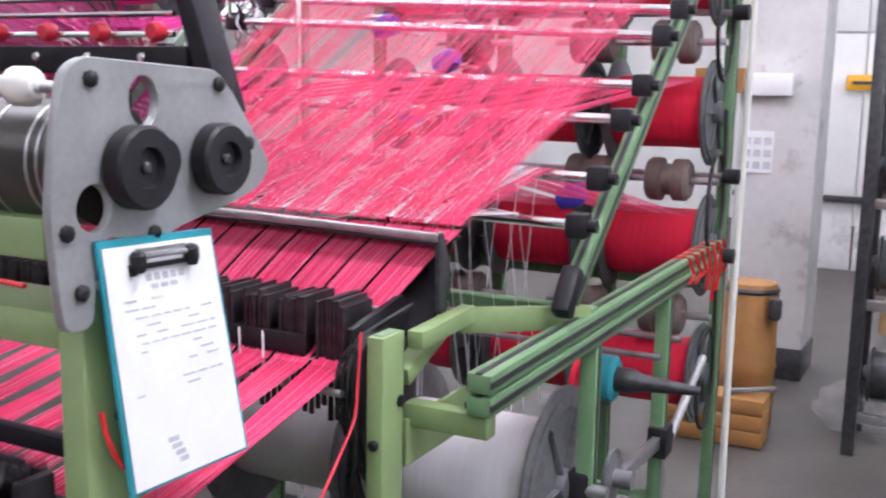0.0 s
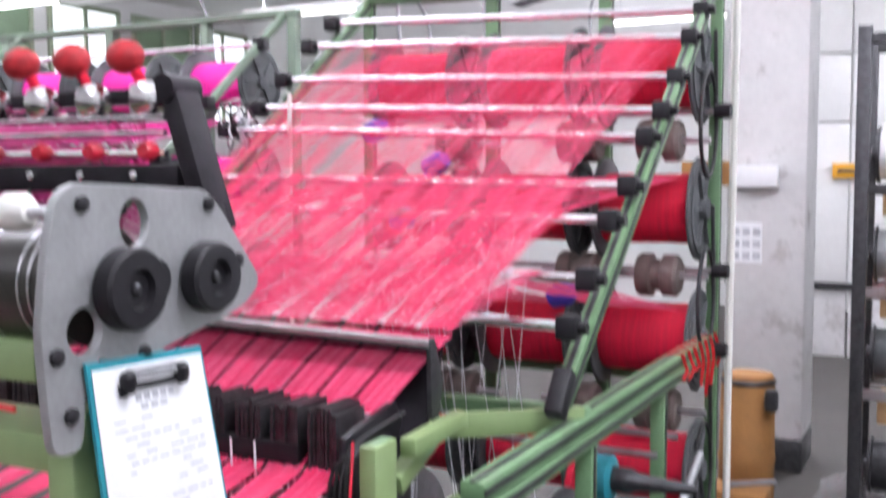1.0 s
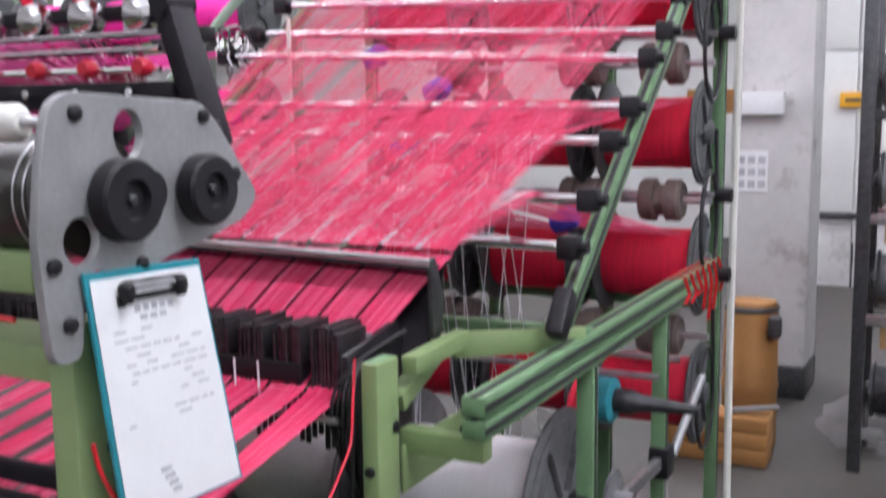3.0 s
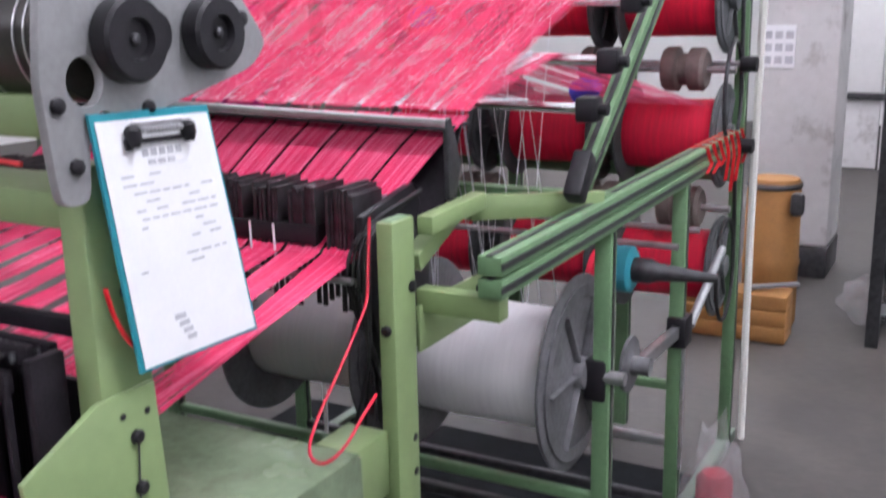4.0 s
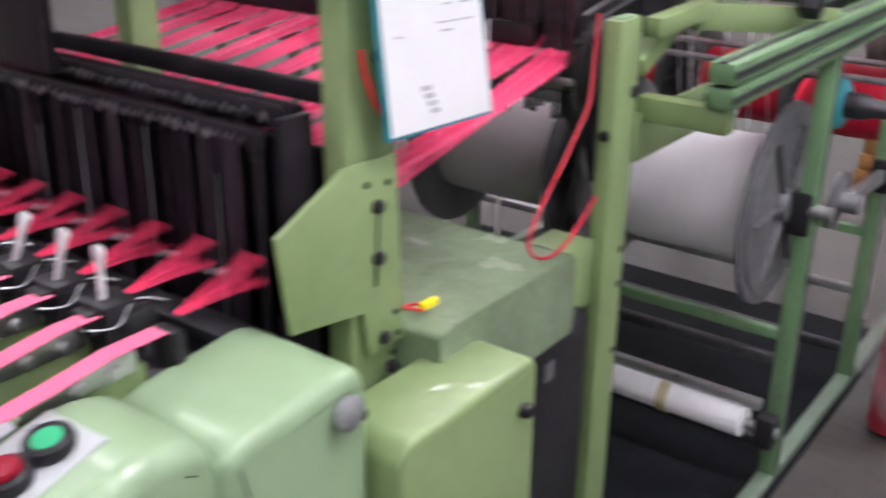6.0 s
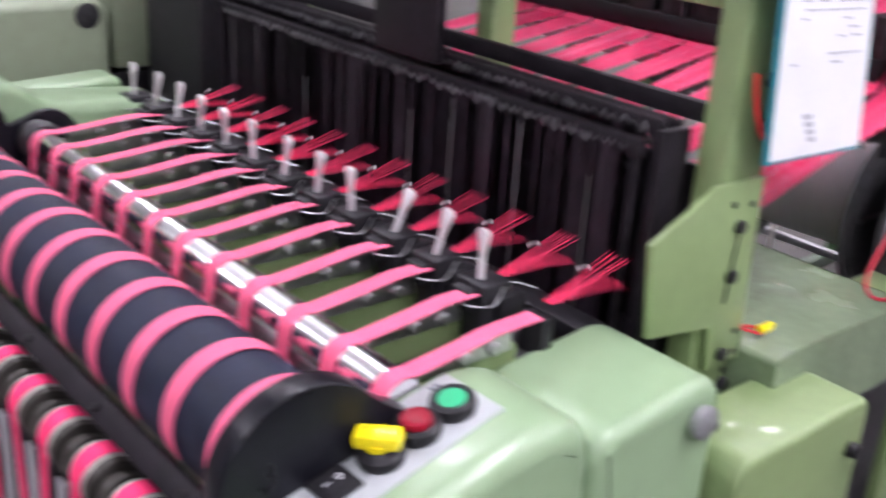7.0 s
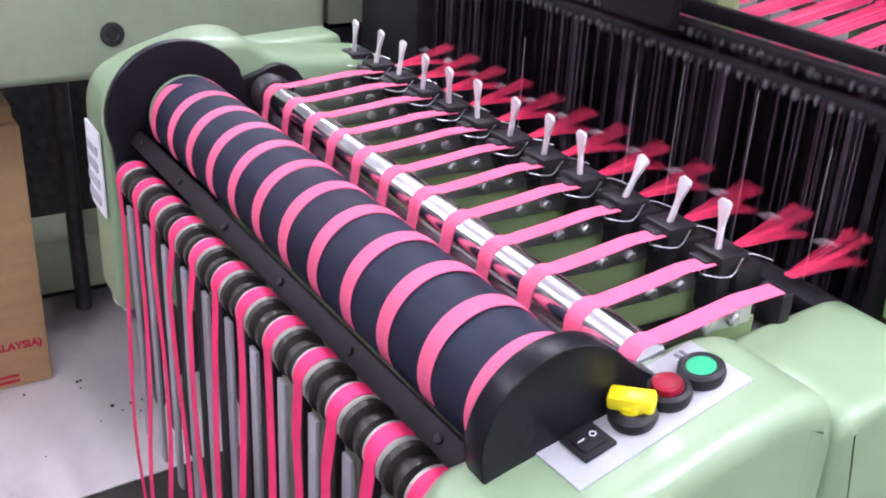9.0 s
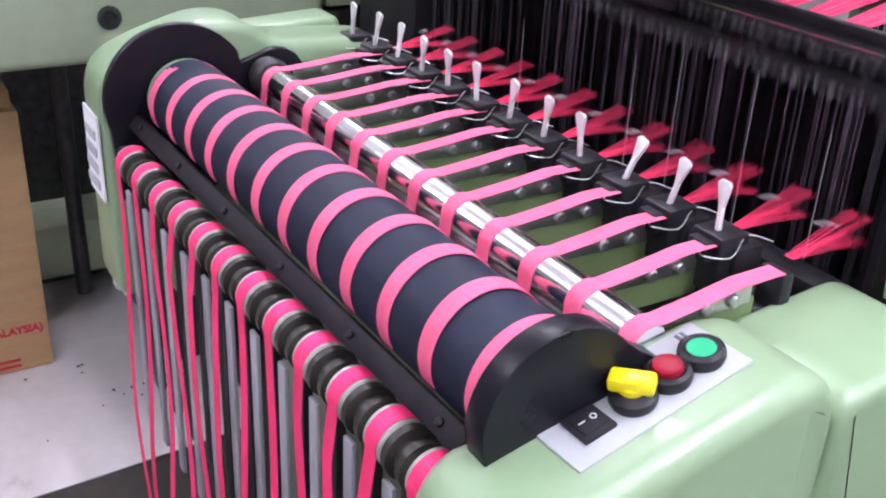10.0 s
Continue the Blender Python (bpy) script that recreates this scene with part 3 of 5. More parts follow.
vr = thing("white_rod", (-1.46, 2.45, 0), "thin white upright rod inside the creel", "rod")
put("rod", cyl((-1.46, 2.45, .0), (-1.46, 2.45, 1.70), .006, 10), WHPIPE, vr)
wp = thing("white_conduit", (XR + .04, 3.24, 0), "white plastic conduit bent over the creel post", "conduit")
put("pipe", tube([(XR + .035, 3.24, .03), (XR + .03, 3.24, .8), (XR + .035, 3.24, 1.6), (XR + .035, 3.24, 2.04), (XR + .0, 3.24, 2.095), (XR - .09, 3.24, 2.10)], .011, 8), WHPIPE, wp)
for k in range(3):
    hb = thing("cable_coil", (XR - .0, 3.1, .95 + .4 * k), "grey cable hung in a loop on the creel", "cable")
    zc = .62 + .5 * k
    put("loop", tube([(XR + .0, 3.06 + .10 * math.cos(a), zc + .15 * math.sin(a)) for a in [2 * math.pi * j / 9 for j in range(10)]] + [(XR, 3.13, zc + .27)], .006, 6), DKWIRE if k != 1 else DKSTEEL, hb)

for z, dy in ((.615, 0), (1.0, 0), (1.38, 0), (1.77, 0)):
    for x0 in (-.775, -1.135, -1.52):
        rack_beam(x0, 3.12, z, .265, .102, REDYARN, "wound bright red warp beam with grey flanges", DFLANGE, "red warp beams in the creel", .150)
for z in (.80, 1.19, 1.575):
    for x0 in (-.66, -.90, -1.3):
        e = thing("brake_drum", (x0, 3.05, z), "grey brown brake drum on a creel shaft", "brake drum", "creel brake drums")
        b = lathe([(0, .055), (.01, .062), (.04, .062), (.045, .045), (.07, .045), (.075, .06), (.11, .06), (.12, .05)], (x0, 3.05, z), (x0 + 1, 3.05, z), 24)
        put("drum", b, DRUM, e)
        put("spindle", cyl((x0 - .06, 3.05, z), (x0 + .2, 3.05, z), .010, 10), STEEL, e)
tea = thing("clutch_wheel", (-.56, 2.5, .72), "teal green clutch wheel with a red hub on a shaft", "wheel")
put("wheel", lathe([(0, .05), (.008, .056), (.05, .056), (.056, .048)], (-.60, 2.45, .76), (0, 2.45, .76), 24), TEAL, tea)
put("hub", lathe([(0, .03), (.04, .03), (.06, .022), (.2, .010)], (-.545, 2.45, .76), (0, 2.45, .76), 16), DKSTEEL, tea)
put("disc", lathe([(0, .085), (.015, .085)], (-.64, 2.45, .72), (0, 2.45, .72), 24), REDYARN, tea)
# small violet blue yarn caps on their spindles
for x, z in ((-1.42, 1.60), (-1.22, 1.50), (-1.33, 1.34), (-.83, 1.14)):
    e = thing("bobbin", (x, 2.75, z), "violet blue cap on a creel spindle", "bobbin", "blue bobbins")
    b = lathe([(0, .03), (.05, .034), (.075, .02)], (x, 2.8, z), (x + .6, 2.6, z + .2), 14)
    put("cap", b, BLUE, e)
    put("spindle", cyl((x, 2.8, z), (x - .02, 3.1, z), .006, 8), STEEL, e)

for x0, lab in ((-.878, "wound white warp beam in a silver flanged spool"), (-1.30, "shaded white warp beam in a silver flanged spool")):
    rack_beam(x0, 2.05, .64, .335, .128 if x0 > -1 else .118, WHYARN, lab, SPOOLFL, "white warp beams under the creel", .205)
hub = thing("bearing_arm", (-.49, 2.06, .62), "black bearing clamp and silver hub on the creel post", "bearing")
put("clamp", box(-.515, -.468, 2.035, 2.085, .585, .675, .008), BLACK, hub)
put("hub", lathe([(0, .058), (.008, .060), (.012, .02), (.05, .02)], (-.455, 2.14, .64), (0, 2.14, .64), 24), SPOOLFL, hub)
put("axle", cyl((-.56, 2.05, .64), (-.43, 2.05, .64), .014, 12), STEEL, hub)
put("brake_lever", beam((-.47, 2.15, .60), (-.47, 2.56, .58), .02, .03), STEEL, hub)
put("latch", box(-.50, -.45, 2.58, 2.65, .53, .61, .006), BLACK, hub)
put("spring", cyl((-.46, 2.66, .57), (-.46, 2.98, .70), .012, 10), FLANGE, hub, "grey coil spring")
put("link", cyl((-.46, 2.6, .56), (-.46, 2.6, .20), .006, 8), STEEL, hub)

wt = thing("yarn_tube", (-.65, 2.0, .17), "white paper tube of yarn bound with brown tape", "yarn tube")
put("tube", lathe([(0, .033), (.003, .037), (.392, .036), (.396, .03)], (-.92, 2.0, .175), (0, 2.0, .165), 24), WHYARN, wt)
put("band", lathe([(0, .0382), (.024, .0382)], (-.715, 2.0, .171), (0, 2.0, .161), 24), TIN, wt, "brown adhesive tape band")
put("spindle", cyl((-1.0, 2.0, .175), (-.455, 2.0, .166), .012, 10), STEEL, wt)
put("bracket", box(-.50, -.460, 1.98, 2.02, .13, .20, .005), BLACK, wt)
ties = thing("red_ribbon_knot", (XR - .01, 3.1, 1.03), "bright red ribbon ends tied along a green rail", "ribbon")
for k in range(7):
    bm = nb()
    y = 2.74 + .065 * k
    ribbon([(XR + .012, y, 1.02), (XR + .018, y + .01, .99), (XR + .02 + .01 * rnd.random(), y + .015, .975 - .004 * k), (XR + .015, y + .02 * rnd.random(), (.95, .94, .95, .90, .86, .88, .92)[k])], .009, .001, bm)
    ribbon([(XR - .03, y, 1.014), (XR - .01, y + .008, 1.020), (XR + .012, y + .01, 1.015)], .012, .002, bm)
    put("ribbon", bm, WIRE, ties)

# ---- loom ----
loom = thing("ribbon_loom", (-1.05, .7, 0), "pale green narrow fabric loom weaving twelve pink tapes", "loom")

# front cover with the sloping control face
fc = [(.235, .02), (.235, .76), (.262, .799), (.30, .8107), (.535, .8647), (.588, .853), (.604, .822), (.604, .02)]
put("front_cover", moulded(rounded(fc, .032), -.655, -.510, .026, 8), COVER, loom, "pale green moulded cover")
put("cover_joint", box(-.652, -.520, .580, .625, .05, .808, .004), COVER, loom)
put("rear_cover", moulded(rounded([(.598, .02), (.598, .812), (.618, .829), (.765, .842), (.79, .825), (.79, .02)], .022), -.672, -.510, .018, 7), COVER, loom, "pale green moulded cover")
kn = put("knob", lathe([(0, .012), (.004, .016), (.008, .018), (.014, .018), (.017, .012)], (-.512, .749, .803), (0, .749, .803), 20), FLANGE, loom, "steel clamping knob")
put("knob_stem", bolt((-.512, .768, .792), (1, 0, 0), .008, .012), DKSTEEL, loom)
lc = [(.225, .49), (.225, .84), (.245, .880), (.30, .905), (.40, .935), (.46, .93), (.50, .895), (.70, .88), (.72, .86), (.72, .49)]
put("left_cover", moulded(rounded(lc, .03), -1.69, -1.57, .018), COVER, loom, "pale green moulded end cover")
put("left_cover", moulded(rounded([(.50, .5), (.50, .885), (.68, .895), (.70, .5)], .02), -1.77, -1.692, .012), COVER, loom)
lb = put("label_plate", box(-1.67, -1.585, .2195, .223, .66, .80), PAPER, loom, "pale label with dark print bars")
for k in range(4):
    b = box(-1.665 + .003 * k, -1.60, .2165, .219, .675 + k * .028, .69 + k * .028)
    bmesh.ops.translate(b, verts=b.verts, vec=-OFFSET[loom.name])
    part("bar", b, INK, lb)
put("bed", box(-1.53, -.66, .62, .80, .02, .76, .006), GREEN, loom)
put("front_apron", box(-1.53, -.66, .46, .62, .02, .62, .006), OLDCOVER, loom)
put("side_cabinet", moulded(rounded([(.80, .02), (.80, .722), (.815, .742), (1.048, .742), (1.062, .728), (1.062, .02)], .012), -.592, -.482, .009), GREEN, loom, "green side cabinet")
put("cabinet_bolt", bolt((-.482, 1.03, .68), (1, 0, 0), .010, .012), BLACK, loom)

# control face
pm = pose(-.592, .436, .8425, math.degrees(math.atan(.2298)), 0, 3)
cp = new("control_panel")
cp.parent = loom
cp.matrix_basis = Matrix.Translation(-OFFSET[loom.name]) @ pm
bm = box(-.0375, .0375, -.102, .094, -.012, .0016, .0006)
pl_ob = part("face_plate", bm, PANEL, cp, "pale grey switch plate")
for k, (ny, cmat, nm, lab) in enumerate(((.064, GRNBTN, "green_button", "green push button"), (.0235, REDBTN, "red_button", "dark red push button"))):
    b = part(nm, lathe([(0, .0195), (.006, .0215), (.012, .0205), (.0145, .017), (.013, .0150)], (.006, ny, .0016), (.006, ny, 1), 36), BLACK, cp, "black button collar")
    if k == 0:
        part("cap", lathe([(0, .0148), (.005, .0148), (.0085, .0138), (.009, .010)], (.006, ny, .006), (.006, ny, 1), 32), cmat, b, lab)
    else:
        part("cap", lathe([(0, .0140), (.012, .0140), (.014, .0128), (.0125, .0105), (.012, .004)], (.006, ny, .006), (.006, ny, 1), 32), cmat, b, lab)
b = part("rotary_switch", lathe([(0, .0195), (.005, .0215), (.010, .0205), (.013, .016), (.015, .0135)], (.006, -.0165, .0016), (.006, -.0165, 1), 36), BLACK, cp, "black switch collar")
k_bm = cyl((.006, -.0165, .012), (.006, -.0165, .022), .0125, 20)
box(-.020, .020, -.010, .010, .017, .031, .0035, k_bm, pose(.006, -.0165, 0, 0, 0, 35))
part("handle", k_bm, YELLOW, b, "yellow selector handle")
b = part("rocker_switch", box(-.0145, .0195, -.080, -.046, .0016, .006, .001), BLACK, cp, "black rocker switch")
part("rocker", box(-.0095, .0145, -.076, -.050, .004, .0085, .002), BLACK, b)
part("mark", box(.0015, .0025, -.073, -.066, .0085, .0090), PAPER, b, "white line mark")
part("mark", lathe([(0, .0032), (.0006, .0032), (.0006, .0022), (0, .0022)], (.002, -.057, .0085), (.002, -.057, 1), 16, None, False), PAPER, b, "white ring mark")
for k in range(7):
    y = (.076, .070, .032, .026, -.014, -.02, -.052)[k]
    part("print", box(-.032, -.022 + .002 * (k % 2), y - .0018, y + .0018, .0016, .0021), PRINT, cp, "grey printed characters")
part("print", lathe([(0, .006), (.0005, .006), (.0005, .005), (0, .005)], (-.024, -.066, .0016), (-.024, -.066, 1), 20, None, False), PRINT, cp)

# take-up roller, chrome bar, end plates
ROLLER, ROLLER_TURN = (-1.075, .3530, .8352), 1.19
BAR_Y, BAR_Z = .4760, .8530
roller = part("take_up_roller", lathe([(0, .057), (.004, .0612), (.886, .0612), (.890, .057)], (-.445, 0, 0), (1, 0, 0), 56), RUBBER, loom, "dark rubber covered roller")
for s, r in ((.4452, .0608), (-.4452, .0595)):
    part("roller_end", lathe([(0, r), (.010, r), (.010, .03), (.011, .028)], (s, 0, 0), (s * 2, 0, 0), 36), COVER, roller, "pale green roller end ring")
child_place(roller, loom, ROLLER)

put("breast_bar", cyl((-1.548, BAR_Y, BAR_Z), (-.636, BAR_Y, BAR_Z), .0225, 40), CHROME, loom, "polished chrome bar")
rail = put("slotted_rail", box(-1.53, -.642, BAR_Y - .017, BAR_Y - .011, BAR_Z - .066, BAR_Z - .018, .001), STEEL, loom, "steel rail with square slots")
for i in range(12):
    b = box(TX[i] - .052, TX[i] - .022, BAR_Y - .0195, BAR_Y - .0168, BAR_Z - .056, BAR_Z - .028, .001)
    bmesh.ops.translate(b, verts=b.verts, vec=-OFFSET[loom.name])
    part("slot", b, FRAMEBLK, rail, "dark square slot")
put("bar_collar", lathe([(0, .030), (.02, .032), (.03, .026)], (-1.535, BAR_Y, BAR_Z), (0, BAR_Y, BAR_Z), 24), DKSTEEL, loom)
small = arc(.362, .834, .080, 202, 40, 24) + [(.440, .872), (.466, .856), (.478, .83), (.41, .775), (.270, .765)]
big = arc(.338, .830, .113, 200, 35, 20) + [(.436, .873)] + arc(.496, .846, .046, 125, -10, 8) + [(.545, .76), (.42, .68), (.24, .68)]
for nm, outl, x0 in (("end_plate", small, -.618), ("end_plate", big, -1.548)):
    o = outlined(nm, outl, [], .027 if outl is small else .016, BLKPLATE, loom, "black lacquered bearing plate")
    child_place(o, loom, (x0, 0, 0))
    o.location.y = -OFFSET[loom.name].y
bm = beam((-1.55, .268, .801), (-.64, .292, .801), .025, .014, None, .003, (0, -.75, .65))
gb = put("guard_bar", bm, FRAMEBLK, loom, "dark oiled guard bar")
for k in range(6):
    b = bolt((-1.50 + k * .165, .2635 + .0043 * k, .8055), (0, -.75, .65), .005, .004)
    bmesh.ops.translate(b, verts=b.verts, vec=-OFFSET[loom.name])
    part("screw", b, BLACK, gb)

# guide wheels and strips under the roller
WZ = .758


def wheel_at(i):
    x = -.650 - .0748 * i
    return x, .276 + .036 * (x + .65)


put("wheel_shaft", cyl((-1.55, .244, WZ), (-.62, .277, WZ), .010, 14), DKSTEEL, loom)
wheel = strip = None
for x in TX:
    if wheel is None:
        wheel = part("guide_wheel", lathe([(-.020, .024), (-.018, .0268), (.011, .0268), (.013, .024)], (0, 0, 0), (1, 0, 0), 30), SPOOL, loom, "grey guide wheel")
        collar = part("wheel_collar", lathe([(.013, .020), (.015, .0275), (.024, .0275), (.026, .019), (.036, .019), (.038, .0255), (.046, .0255), (.048, .018)], (0, 0, 0), (1, 0, 0), 26), DKWHEEL, loom, "dark oiled wheel collar")
        strip = part("guide_strip", box(-.010, .010, -.003, .003, -.40, 0, .002), STRIP, loom, "long flat steel guide strip")
        holder = part("strip_holder", box(-.013, .013, -.006, .006, -.34, .0, .002), DKSTEEL, loom, "dark strip holder")
    else:
        wheel, collar, strip, holder = [share(o.name.split(".")[0], o, o.matrix_basis, loom) for o in (wheel, collar, strip, holder)]
    o3 = OFFSET[loom.name]
    x, WY = wheel_at(TX.index(x))
    wheel.location = Vector((x - .002, WY, WZ)) - o3
    collar.location = Vector((x, WY, WZ)) - o3
    strip.location = Vector((x + .020, WY - .020, WZ - .028)) - o3
    holder.location = Vector((x + .036, WY - .004, WZ - .020)) - o3

# tape heads: bracket, clamp and lever each
tilts = [14, 8, 14, 20, 2, 3, 3, 2, -4, 0, 12, 8, 0]
bracket = None
for i, x in enumerate(TX + [TX[-1] - .0770]):
    hx = x - .019 - .0012 * i
    h = new("tape_head")
    h.parent = loom
    h.location = Vector((hx, .60, .84)) - OFFSET[loom.name]
    if bracket is None:
        bracket = part("bracket", box(-.024, -.008, -.10, .05, -.03, .006, .004), GREEN, h, "green cast bracket")
        slide = part("slide_plate", box(-.007, -.001, -.085, .035, .004, .028, .003), STEEL, h, "steel slide plate with two screws")
        bolts = part("screw", bolt((-.001, -.03, .014), (1, 0, 0), .0075, .006), STEEL, h)
        bolt2 = part("screw", bolt((-.001, .008, .014), (1, 0, 0), .0075, .006), STEEL, h)
        cb = box(-.024, .022, .042, .085, -.02, .048, .005)
        box(-.016, .012, .03, .05, .018, .042, .003, cb)
        box(.008, .030, .06, .10, .004, .036, .006, cb)
        box(-.034, -.016, .05, .08, .01, .040, .005, cb)
        clamp = part("clamp_block", cb, BLACK, h, "black tape clamp block")
        needle = part("wire", tube([(.005, .03, .03), (.02, .02, .034), (.03, .05, .03), (.02, .08, .045), (.03, .11, .036)], .0008, 5), STEEL, h, "thin bent steel wire")
        lv = box(-.0028, .0028, -.003, .003, .0, .040, .001)
        prism([(-.0032, .036), (-.0095, .062), (-.005, .066), (.006, .064), (.0085, .060), (.0032, .036)], -.0025, .0025, lv, .001, "y")
        lever = part("lever", lv, LEVER, h, "small worn steel lever")
        pieces = [bracket, slide, bolts, bolt2, clamp, needle, lever]
    else:
        pieces = [share(o.name.split(".")[0], o, o.matrix_basis.copy(), h) for o in pieces]
    if i == 0:
        first = pieces[-3:]
    pieces[-1].matrix_basis = pose(.002, .055, .036, -tilts[i], (6, -8, 4)[i % 3], 0)
for o in first:
    bpy.data.objects.remove(o)
put("tape_exit", box(-.690, -.655, .672, .69, .80, .868, .005), BLACK, loom, "small dark exit block")
put("head_rail", box(-1.52, -.655, .655, .70, .79, .825, .004), DKSTEEL, loom)
put("lower_rail", box(-1.52, -.655, .50, .53, .77, .80, .004), DKGREEN, loom)
put("reed_beam", box(-1.55, -.66, .74, .78, .80, .835, .004), BLACK, loom)
put("oil_trough", box(-1.52, -.66, .50, .80, .752, .762, .003), DKSTEEL, loom)

# harness of black heddle frames
HF = []
for k in range(3):
    y = .828 + .030 * k
    f = thing("heddle_frame", (-1.13, y, .93), "black heddle frame strung with fine dark wires", "heddle frame", "heddle frames")
    top = 1.012 + .008 * k
    put("top_rail", box(-1.62, -.685, y - .006, y + .006, top, top + .022, .002), FRAMEBLK, f)
    put("wire_rod", box(-1.60, -.70, y - .002, y + .002, top - .012, top - .006), DKSTEEL, f, "worn steel heddle rod")
    put("bottom_rail", box(-1.62, -.685, y - .006, y + .006, .775, .80, .002), FRAMEBLK, f)
    for x in (-1.62, -.697):
        put("side_bar", box(x, x + .008, y - .003, y + .005, .80, top, .002), FRAMEBLK, f)
    lines = []
    xx = -1.60
    while xx < -.70:
        yw = y - .0085 + rnd.uniform(-.001, .001)
        lines.append([(xx, yw, .785), (xx + .0006, yw, .9), (xx, yw, top + .010 + rnd.uniform(-.004, .004))])
        xx += rnd.uniform(.0012, .0022) if k < 2 else .006
    if k == 0:
        for xs in (-1.33, -1.07, -.985, -.86, -.745):
            put("bright_wire", box(xs, xs + .0011, y - .0122, y - .0106, .80, top - rnd.uniform(.0, .05)), FLANGE, f, "bare bright heddle wire")
    w = yarn_object("heddle_wire", lines, .0022 if k < 2 else .0016, HEDDLE, f, "fine dark heddle wires")
    tagged(w, kind="stuff")
    bm = nb()
    for j in range(60 if k < 3 else 0):
        jx = -1.59 + .015 * j + rnd.uniform(-.003, .003)
        box(jx, jx + rnd.uniform(.002, .007), y - .0115, y - .003, top + .008 + rnd.uniform(-.003, .003), top + .013 + rnd.uniform(-.002, .003), 0, bm)
    if k < 3:
        tagged(put("heddle_hook", bm, SPOOLFL, f, "worn bright heddle hook ends", False), kind="stuff")
    else:
        bm.free()
    HF.append(f)
put("harness_pillar", box(-1.135, -1.0, .797, .812, 1.046, 1.24, .004), FRAMEBLK, loom, "black harness pillar")
put("harness_guard", box(-1.64, -.675, .925, .935, .72, .985, .002), FRAMEBLK, loom, "black guard sheet")
put("guard_bar", box(-1.64, -.675, .922, .938, 1.036, 1.058, .002), FRAMEBLK, loom, "black bar over the heddles")
put("harness_side", box(-.680, -.666, .84, .886, .72, 1.040, .004), FRAMEBLK, loom)
put("harness_box", box(-1.86, -1.64, .80, 1.02, .70, 1.12, .008), BLACK, loom, "black drive housing")

# posts, side plates and table
for x0 in (-.668, -1.20, -1.76):
    p = put("post", box(x0 + .010, x0 + .047, .888 if x0 > -1 else 1.03, .965 if x0 > -1 else 1.08, .35, 1.235, .005), GREEN, loom, "pale green steel post")
bp = put("side_plate", prism([(.772, .944), (.872, .990), (.955, .990), (.968, .76), (.905, .76), (.898, .82), (.788, .833)], -.619, -.611, None, .002), GREEN, loom, "bent green side plate")
for y, z in ((.921, .937), (.921, .877), (.93, .776), (.94, .735), (.935, 1.05), (.925, 1.10), (.927, 1.15)):
    b = bolt((-.611, y, z), (1, 0, 0), .0085, .007)
    bmesh.ops.translate(b, verts=b.verts, vec=-OFFSET[loom.name])
    part("bolt", b, BLACK, bp, "black socket bolt")
for y, z in ((.952, .80), (.955, .772), (.957, .742), (.958, .712), (.959, .69), (.905, .965), (.94, .96)):
    b = bolt((-.611 if z > .765 else -.6205, y, z), (1, 0, 0), .0042, .0012)
    bmesh.ops.translate(b, verts=b.verts, vec=-OFFSET[loom.name])
    part("hole", b, BLACK, bp, "small dark screw hole")
for (y0, z0), (y1, z1) in (((.922, .93), (.915, .845)),):
    b = tube([(-.609, y0, z0), (-.609, (y0 + y1) / 2, (z0 + z1) / 2), (-.609, y1, z1)], .0012, 5)
    bmesh.ops.translate(b, verts=b.verts, vec=-OFFSET[loom.name])
    part("slit", b, DKSTEEL, bp)
put("cross_beam", box(-1.80, -.668, .885, .935, 1.262, 1.305, .004), GREEN, loom)
put("cross_beam", box(-1.80, -.668, .90, 1.00, 1.165, 1.205, .004), GREEN, loom)
tt = put("table", prism(rounded([(.968, .66), (.968, .775), (1.0, .782), (1.275, .778), (1.28, .66)], .006), -1.60, -.558, None, .004), TABLE, loom, "oily green steel table")
put("table_leg", box(-.70, -.62, .985, 1.06, .0, .659, .004), GREEN, loom)
put("cross_tie", box(-.70, -.622, 1.283, 1.454, .620, .730, .004), GREEN, loom, "green tie between table and upright")
put("motor", box(-.90, -.600, 1.10, 1.42, .25, .635, .02), BLACK, loom, "dark blue black motor box")
put("motor_label", box(-.6005, -.5985, 1.28, 1.305, .56, .59), SPOOLFL, loom)
put("loom_base", box(-1.6, -.60, .80, 1.45, .0, .22, .01), GREEN, loom)
put("rear_upright", box(-.635, -.605, 1.455, 1.522, 0, 1.066, .004), GREEN, loom, "square green upright with open top")
# darker green slab on the solid top paints the shade of an open end
put("hollow_shade", box(-.629, -.611, 1.463, 1.514, 1.062, 1.0675), DKGREEN, loom)
for y, z in ((1.508, .70), (1.508, .64), (1.508, .52), (1.508, .955)):
    put("hole", bolt((-.6055, y, z), (1, 0, 0), .007 if z < .8 else .010, .002 if z < .8 else .006), BLACK, loom, "dark bolt hole")
put("stud", bolt((-.62, 1.4555, .895), (0, -1, 0), .009, .008), BLACK, loom, "black bolt head")
put("bracket", beam((-.62, 1.535, .985), (-.63, 1.72, 1.045), .03, .03), GREEN, loom)
put("bracket", beam((-.60, 1.545, 1.045), (-.60, 1.74, 1.052), .028, .03), GREEN, loom)
put("bracket", beam((-.62, 1.74, 1.036), (-.47, 2.0, 1.01), .02, .045), GREEN, loom)
put("bracket", box(-.615, -.607, 1.535, 1.82, .835, .915, .003), GREEN, loom, "flat green bracket plate")
put("bracket", box(-.62, -.47, 1.545, 1.58, .90, .94, .004), GREEN, loom)

